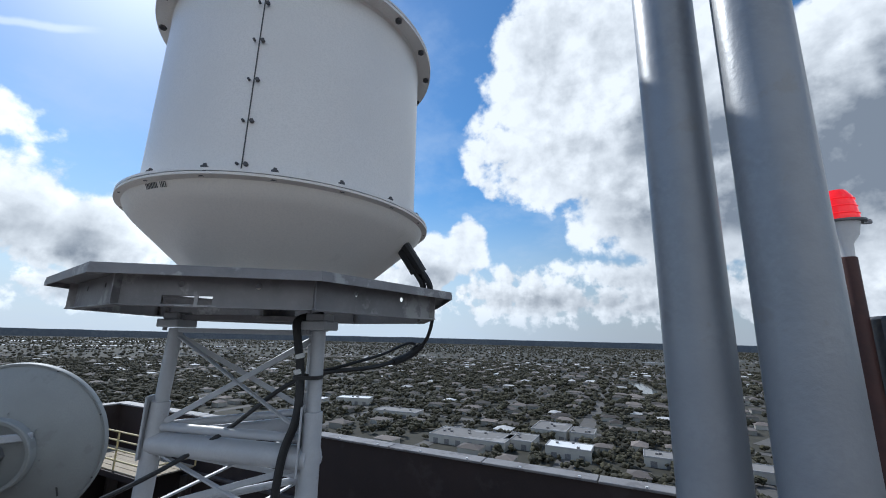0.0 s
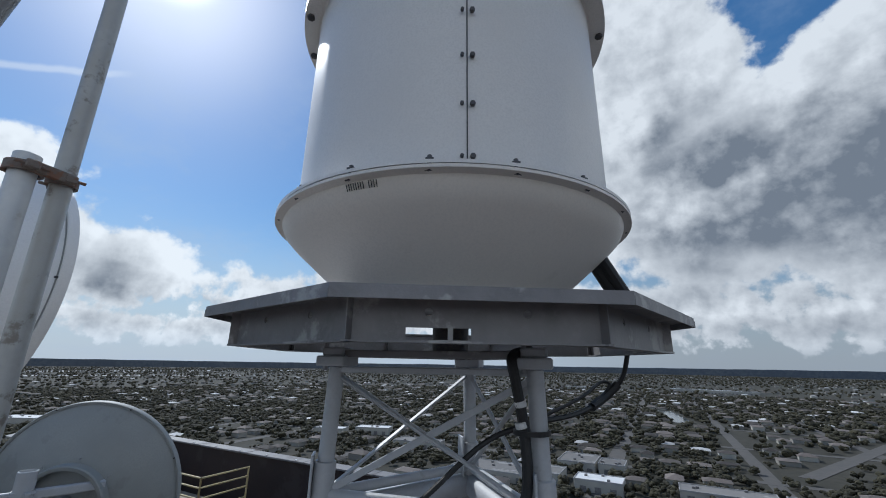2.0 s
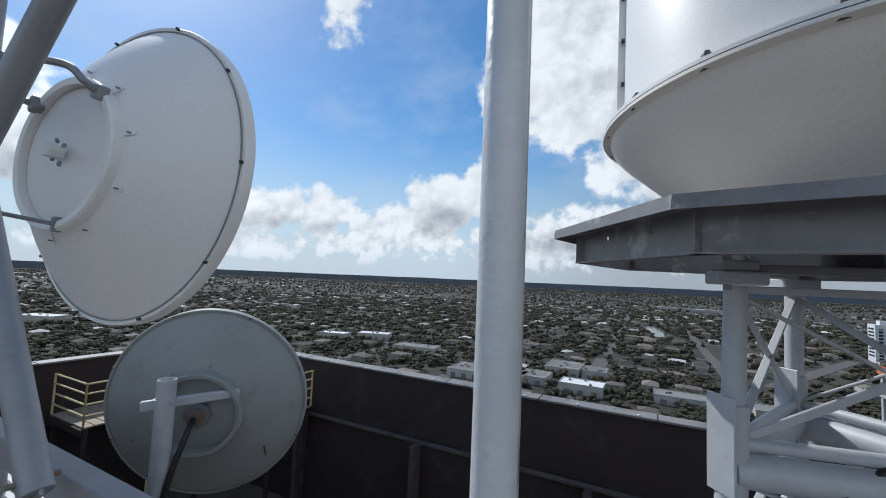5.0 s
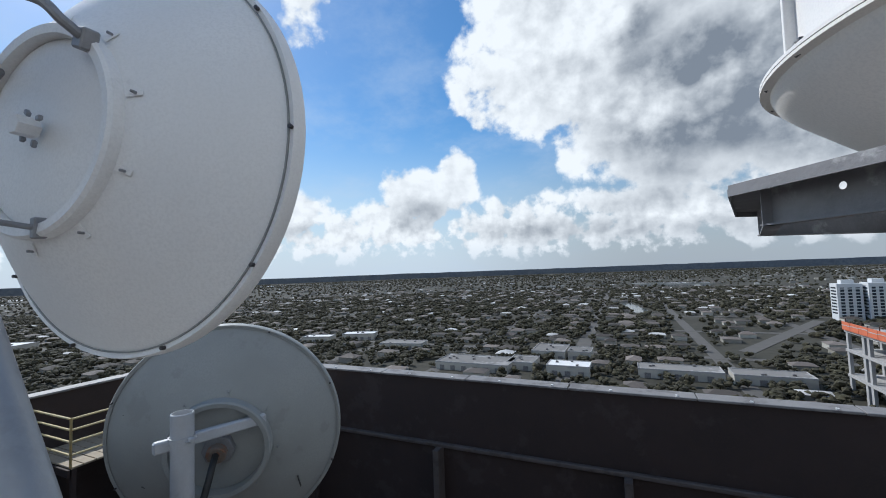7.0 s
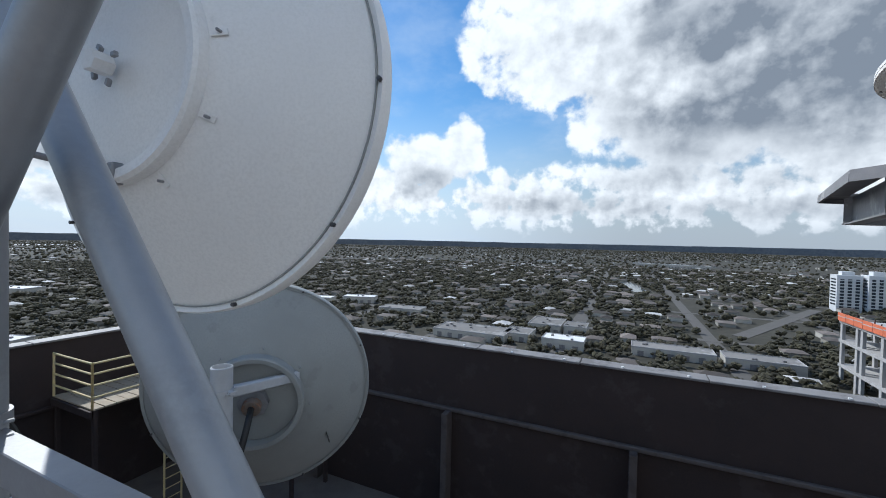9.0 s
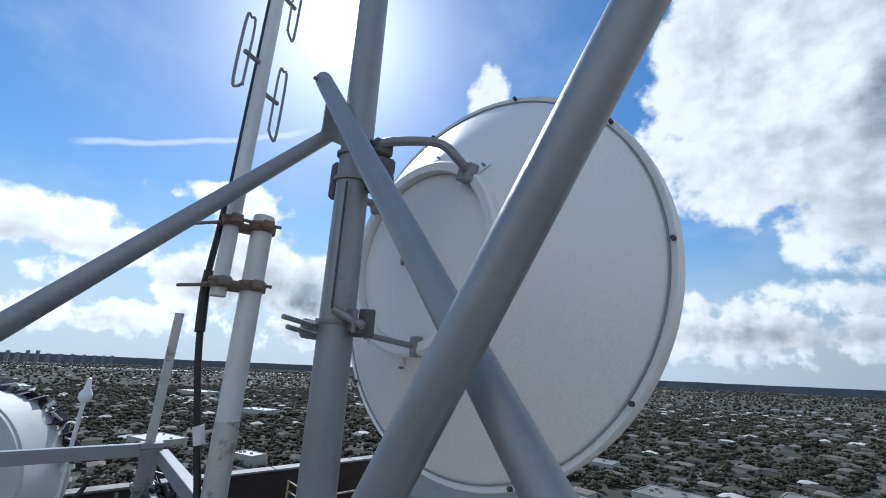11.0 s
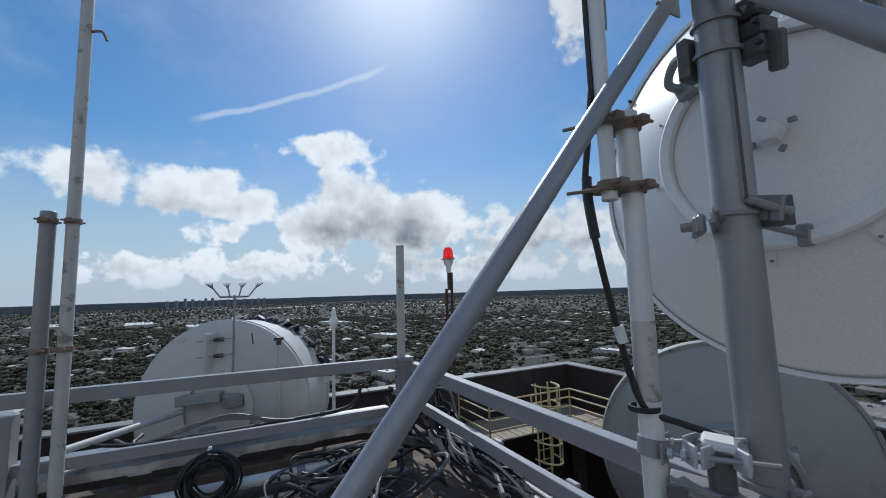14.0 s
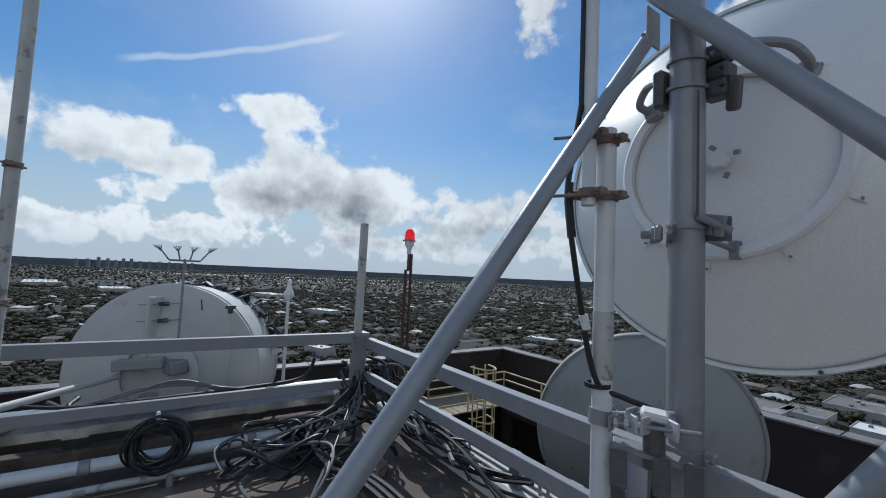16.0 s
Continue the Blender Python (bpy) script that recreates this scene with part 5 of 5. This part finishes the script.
def dp(right, high, deep):
    return DC + dside * right + Vector((0, 0, 1)) * high + DN * deep


part("hub_box", block((0.2, 0.2, 0.16), pose(*dp(0.22, 0.12, -0.14), 0, 0, 25), None, 0.02), M_GALV, dr)
part("hub_arm", bar(dp(-0.42, 0.14, -0.2), dp(0.1, 0.18, -0.16), 0.12, 0.12, None, 0.01), M_OLD_DISH, dr)
part("rib", block((0.05, 0.16, 0.9), pose(*dp(-0.12, 0.5, -0.05), 0, 0, 25), None, 0.02), M_DRUM, dr)
for h in (0.86, 0.66):
    part("clip", block((0.04, 0.12, 0.05), pose(*dp(0.0, h, -0.07), 0, 0, 25), None, 0.01), M_BOLT, dr)
    part("clip_rod", tube(dp(-0.28, h - 0.02, -0.08), dp(0.22, h + 0.02, -0.08), 0.007, 6), M_GALV, dr)
part("scar", block((0.01, 0.015, 0.14), pose(*dp(0.42, 0.86, -0.06), 8, 0, 25), None, 0.003), M_BOLT, dr)
r3 = random.Random(5)
for k in range(44):
    a = radians(12 + 110 * k / 43)
    rad = 1.128 + r3.uniform(0, 0.03)
    c = dp(rad * math.cos(a), rad * math.sin(a), 0.95 - r3.uniform(0.0, 0.16))
    part("torn_flap", block((r3.uniform(0.08, 0.22), r3.uniform(0.06, 0.16), 0.012), pose(*c, r3.uniform(-50, 50), r3.uniform(-50, 50), r3.uniform(0, 180)), None, 0.003), M_TORN if k % 3 else M_TAPE, dr, "", False)
part("strut", tube(dp(-0.35, 0.02, -0.22), (RAIL_X - 0.05, -2.4, 1.32), 0.035, 12), M_DRUM, dr)
part("strut", tube(dp(-0.25, -0.18, -0.2), (RAIL_X - 0.05, -2.45, 1.12), 0.022, 12), M_DRUM, dr)
part("mount_pipe", tube((DC.x + 0.45, DC.y - 0.1, ROOF), (DC.x + 0.45, DC.y - 0.1, 1.1), 0.09, 16), M_GALV, dr)
part("cradle", block((0.9, 0.3, 0.2), pose(DC.x + 0.0, DC.y + 0.3, 0.05, 0, 0, -25), None, 0.03), M_GALV, dr)

ya = thing("antler_antenna", (-10.2, -1.13, 2.3), "small aerial with forked feathery arms above the drum dish", "antenna")
part("stem", tube((-10.2, -1.13, 1.6), (-10.2, -1.13, 2.62), 0.014, 8), M_GALV, ya)
part("crossarm", tube((-10.2, -1.29, 2.60), (-10.2, -0.97, 2.60), 0.013, 8), M_GALV, ya)
for k, y in enumerate((-1.29, -1.18, -1.08, -0.97)):
    out_y = (y + 1.13) * 0.5
    part("arm", tube((-10.2, y, 2.60), (-10.2, y + out_y, 2.71), 0.01, 6), M_GALV, ya)
    for j in range(6):
        part("tine", tube((-10.2, y + out_y, 2.70), (-10.2 + 0.02 * (j - 2.5), y + out_y + (j - 2.5) * 0.017 + out_y * 0.6, 2.77), 0.004, 5), M_GALV, ya)
gp = thing("small_aerial", (-10.0, -0.62, 1.5), "small cap aerial on a thin white stem", "antenna")
part("stem", tube((-10.0, -0.62, 0.9), (-10.0, -0.62, 2.0), 0.018, 10), M_DRUM, gp)
part("cap", lathe(bmesh.new(), pose(-10.0, -0.62, 2.0), [(0, -0.02), (0.03, -0.02), (0.03, 0.03), (0.06, 0.04), (0.06, 0.075), (0, 0.08)], 20), M_BOLT, gp)
wh = thing("whip_aerial", (-10.1, 0.08, 0.8), "white bulb aerial on a thin stem", "antenna")
part("stem", tube((-10.1, 0.08, 0.6), (-10.1, 0.08, 2.16), 0.022, 10), M_POLE_W, wh)
part("bulb", lathe(bmesh.new(), pose(-10.1, 0.08, 2.14), [(0, 0), (0.03, 0), (0.065, 0.05), (0.065, 0.10), (0.035, 0.15), (0.02, 0.26), (0, 0.28)], 20), M_WHITE, wh)

# ---- ducts, pipes and cables along the west rail ----
du = thing("duct", (-9.46, -2.4, 0.82), "long galvanised duct lying on the west kerb", "duct")
part("casing", bar((-9.46, 0.62, 1.0), (-9.46, -6.4, 1.03), 0.3, 0.3, None, 0.11), M_DUCT, du)
for k in range(9):
    part("joint_band", bar((-9.46, 0.4 - 0.75 * k, 1.0), (-9.46, 0.36 - 0.75 * k, 1.0), 0.32, 0.32, None, 0.115), M_DUCT, du)
part("lid", bar((-9.46, 0.62, 1.168), (-9.46, -6.4, 1.198), 0.2, 0.012, None, 0.003), M_DUCT, du, "bright folded metal lid")
for n_, (x, z, r, mt, lb) in enumerate(((-8.84, 0.86, 0.055, M_POLE_W, "white steel pipe along the deck's edge"), (-8.98, 0.80, 0.05, M_DUCT, "galvanised conduit along the deck's edge"), (-8.66, 0.745, 0.03, M_POLE_WORN, "weathered conduit along the deck's edge"))):
    t = thing("pipe", (x, -2.4, DECK), lb, "pipe")
    part("tube", tube((x, 0.55, z), (x, -6.2, z + 0.02), r, 16), mt, t)
    for k in range(5):
        part("saddle", block((0.1, 0.05, z - DECK + r * 0.7), pose(x, 0.1 - 1.25 * k, (z + r * 0.7 + DECK) / 2), None, 0.008), M_GALV, t)
        part("joint", tube((x, -0.45 - 1.25 * k, z), (x, -0.53 - 1.25 * k, z), r * 1.18, 16), M_GALV, t)
co = thing("cable_coil", (-8.72, -1.27, 1.0), "coil of black cable hanging by the west rail", "cable coil")
for k in range(16):
    r = 0.135 + 0.1 * r3.random()
    c = Vector((-8.72 + 0.012 * k, -1.27 + r3.uniform(-0.03, 0.03), 1.03 + r3.uniform(-0.03, 0.03)))
    pts = [c + Vector((0.03 * math.sin(3 * a + k), r * math.cos(a), r * math.sin(a))) for a in [j * math.pi / 6 for j in range(13)]]
    part("turn", sweep(pts, 0.011, 6, 3), M_RUBBER, co)
part("tie", block((0.12, 0.03, 0.06), pose(-8.68, -1.27, 1.25), None, 0.008), M_TAPE, co)
for k in range(5):
    t = thing("loose_cable", (-9.3, -1.2, 1.2), "pale grey cable looping over the duct", "cable", "loose cables on the duct")
    y = -2.0 + 0.05 * k
    part("jacket", sweep([(-9.35, y, 1.22), (-9.32, y + 0.35, 1.26 + 0.02 * k), (-9.3, y + 0.75, 1.38 - 0.012 * k), (-9.3, y + 1.0, 1.37 - 0.02 * k), (-9.34, y + 1.25, 1.24), (-9.4, y + 1.5, 1.215)], 0.009 + 0.002 * (k % 2), 6), M_CABLE_GREY, t)
for k, (z, rr) in enumerate(((1.23, 0.018), (1.225, 0.015), (1.22, 0.022))):
    t = thing("loose_cable", (-9.4, -0.8, 1.2), "black cable lying along the duct", "cable", "loose cables on the duct")
    part("jacket", sweep([(-9.36 - 0.06 * k, -2.3 + 0.2 * k, z + 0.05), (-9.32, -1.9, z), (-9.31, -1.3, z - 0.03 * k), (-9.36, -0.5, z), (-9.4, 0.05, z + 0.02), (-9.42, 0.22, z + 0.12), (-9.42, 0.27, z + 0.26)], rr, 8), M_RUBBER if k != 1 else M_CABLE_GREY, t)
# the tangle round the corner post and on along the north rail
for k in range(30):
    t = thing("loose_cable", (-8.9, 0.6, 1.0), "black cable in the tangle by the corner post" if k % 5 else "grey cable in the tangle by the corner post", "cable", "cable tangle")
    y0 = 0.92 + r3.uniform(-0.06, 0.22)
    start = Vector((-9.2 + r3.uniform(-0.3, 0.25), 0.85 + r3.uniform(-0.25, 0.3), 1.35 + r3.uniform(-0.2, 0.3)))
    pts = [start, Vector((-8.9 + r3.uniform(-0.1, 0.2), y0, 1.25 + r3.uniform(-0.2, 0.25)))]
    x = -8.6
    while x < -5.9 - r3.uniform(0, 1.6):
        pts.append(Vector((x, y0 + r3.uniform(-0.12, 0.12), 0.93 + r3.uniform(-0.08, 0.16) + max(0, (-8.2 - x)) * 0.4)))
        x += r3.uniform(0.35, 0.6)
    part("jacket", sweep(pts, r3.choice((0.010, 0.014, 0.018, 0.022)), 6, 5), M_RUBBER if k % 5 else M_CABLE_GREY, t)
for k in range(16):
    t = thing("loose_cable", (-8.6, 0.3, 0.8), "black cable looping across the deck" if k % 3 else "grey cable looping across the deck", "cable", "cable tangle")
    c = Vector((-8.7 + r3.uniform(-0.2, 0.9), 0.1 + r3.uniform(-0.5, 0.5), 0.84))
    pts = [Vector((-9.0 + r3.uniform(-0.2, 0.1), 0.7 + r3.uniform(-0.2, 0.2), 1.3 + r3.uniform(-0.1, 0.3))), Vector((-8.8, 0.5 + r3.uniform(-0.2, 0.2), 1.1))]
    a0 = r3.uniform(0, 6.28)
    for j in range(7):
        a, rr = a0 + j * 0.9, r3.uniform(0.2, 0.42)
        pts.append(c + Vector((rr * math.cos(a), rr * math.sin(a) * 1.2, r3.uniform(-0.1, 0.22))))
    part("jacket", sweep(pts, r3.choice((0.011, 0.014, 0.019)), 6, 5), M_RUBBER if k % 3 else M_CABLE_GREY, t)
for k in range(3):
    t = thing("loose_cable", (-7.5, 0.3, 0.75), "thick black cable trunk on the deck", "cable", "cable tangle")
    part("jacket", sweep([(-8.75, -0.2 + 0.1 * k, 0.76), (-8.2, 0.05 + 0.08 * k, 0.74), (-7.6, 0.2 + 0.07 * k, 0.78), (-6.9, 0.28 + 0.07 * k, 0.74), (-6.0, 0.36 + 0.06 * k, 0.73), (-4.5, 0.4 + 0.06 * k, 0.72)], 0.03, 8), M_RUBBER, t)
# stubs and conduits on the north kerb
for k, x in enumerate((-7.9, -6.9, -6.3)):
    t = thing("kerb_bracket", (x, 1.2, DECK + 0.17), "galvanised bracket on the white kerb", "bracket")
    part("upright", block((0.12, 0.05, 0.3), pose(x, 1.22, DECK + 0.32), None, 0.008), M_GALV, t)
    part("bend", sweep([(x + 0.2, 1.3, DECK + 0.17), (x + 0.2, 1.3, DECK + 0.32), (x + 0.24, 1.3, DECK + 0.36), (x + 0.28, 1.3, DECK + 0.3), (x + 0.28, 1.3, DECK + 0.17)], 0.014, 8), M_GALV, t)
for k in range(3):
    t = thing("conduit", (-6.5, 1.5, DECK + 0.17), "thin grey conduit along the white kerb", "pipe")
    part("tube", tube((-9.3, 1.26 + 0.09 * k, DECK + 0.187), (1.0, 1.26 + 0.09 * k, DECK + 0.187), 0.014, 8), M_CABLE_GREY, t)

# ---- yellow catwalk in the far corner of the lower roof ----
CAT, RT = -1.5, -0.45
cw = thing("catwalk", (-14.1, 7.0, CAT), "yellow railed catwalk in the roof's corner", "catwalk")
for x0, x1, y0, y1 in ((-15.95, -14.15, 5.03, 9.45), (-14.1, -11.0, 7.9, 9.45)):
    w = 0.24
    n_ = int((y1 - y0) / w)
    for k in range(n_):
        part("board", block((x1 - x0, w - 0.02, 0.04), pose((x0 + x1) / 2, y0 + w * (k + 0.5), CAT - 0.02 + 0.003 * (k % 3)), None, 0.004), M_TREAD, cw, "", False)
    part("frame", bar((x0, y0 - 0.03, CAT - 0.12), (x1, y0 - 0.03, CAT - 0.12), 0.05, 0.16), M_PARAPET, cw)
LINE = [(-15.9, 5.03), (-14.15, 5.03), (-14.15, 7.9), (-11.0, 7.9), (-11.0, 9.35)]
for (xa, ya_), (xb, yb) in zip(LINE, LINE[1:]):
    for z in (RT, RT - 0.24, RT - 0.5, RT - 0.78):
        part("rail", tube((xa, ya_, z), (xb, yb, z), 0.024, 8), M_YELLOW, cw)
    n_ = max(1, round(math.hypot(xb - xa, yb - ya_) / 1.5))
    for k in range(n_ + 1):
        part("post", tube((xa + (xb - xa) * k / n_, ya_ + (yb - ya_) * k / n_, CAT), (xa + (xb - xa) * k / n_, ya_ + (yb - ya_) * k / n_, RT + 0.02), 0.027, 8), M_YELLOW, cw)
for x, y in ((-15.9, 5.1), (-14.2, 5.1), (-11.1, 8.0), (-11.1, 9.3), (-14.2, 8.0)):
    part("support", bar((x, y, ROOF), (x, y, CAT - 0.05), 0.09, 0.09), M_PARAPET, cw)
lg = thing("caged_ladder", (-13.85, 6.7, ROOF), "yellow caged ladder up to the catwalk", "ladder")
for dy in (-0.22, 0.22):
    part("stile", tube((-13.95, 6.7 + dy, ROOF), (-13.95, 6.7 + dy, RT + 0.35), 0.026, 8), M_YELLOW, lg)
for k in range(12):
    part("rung", tube((-13.95, 6.48, ROOF + 0.25 + 0.27 * k), (-13.95, 6.92, ROOF + 0.25 + 0.27 * k), 0.014, 8), M_YELLOW, lg)
for k in range(5):
    z = RT + 0.33 - 0.5 * k
    pts = [Vector((-13.95 + 0.62 * math.sin(a), 6.7 - 0.34 * math.cos(a), z)) for a in [j * math.pi / 8 for j in range(9)]]
    part("hoop", sweep(pts, 0.026, 6, 3), M_YELLOW, lg)
for j in range(1, 6):
    a = j * math.pi / 6
    part("cage_bar", tube((-13.95 + 0.62 * math.sin(a), 6.7 - 0.34 * math.cos(a), RT - 1.7), (-13.95 + 0.62 * math.sin(a), 6.7 - 0.34 * math.cos(a), RT + 0.35), 0.016, 6), M_YELLOW, lg)
# a crumpled brown wad lying among the cables
b = bmesh.new()
bmesh.ops.create_icosphere(b, subdivisions=3, radius=0.14)
for v in b.verts:
    v.co *= 1 + 0.22 * math.sin(9 * v.co.x / 0.14 + 2) * math.sin(7 * v.co.y / 0.14) + 0.1 * math.sin(14 * v.co.z / 0.14)
    v.co.z = max(v.co.z * 0.6, -0.07)
bmesh.ops.translate(b, verts=b.verts, vec=(-7.95, 0.42, DECK + 0.075))
t = thing("crumpled_wad", (-7.95, 0.42, DECK), "crumpled tan paper wad among the cables on the deck", "litter")
part("paper", b, M_RUST, t)
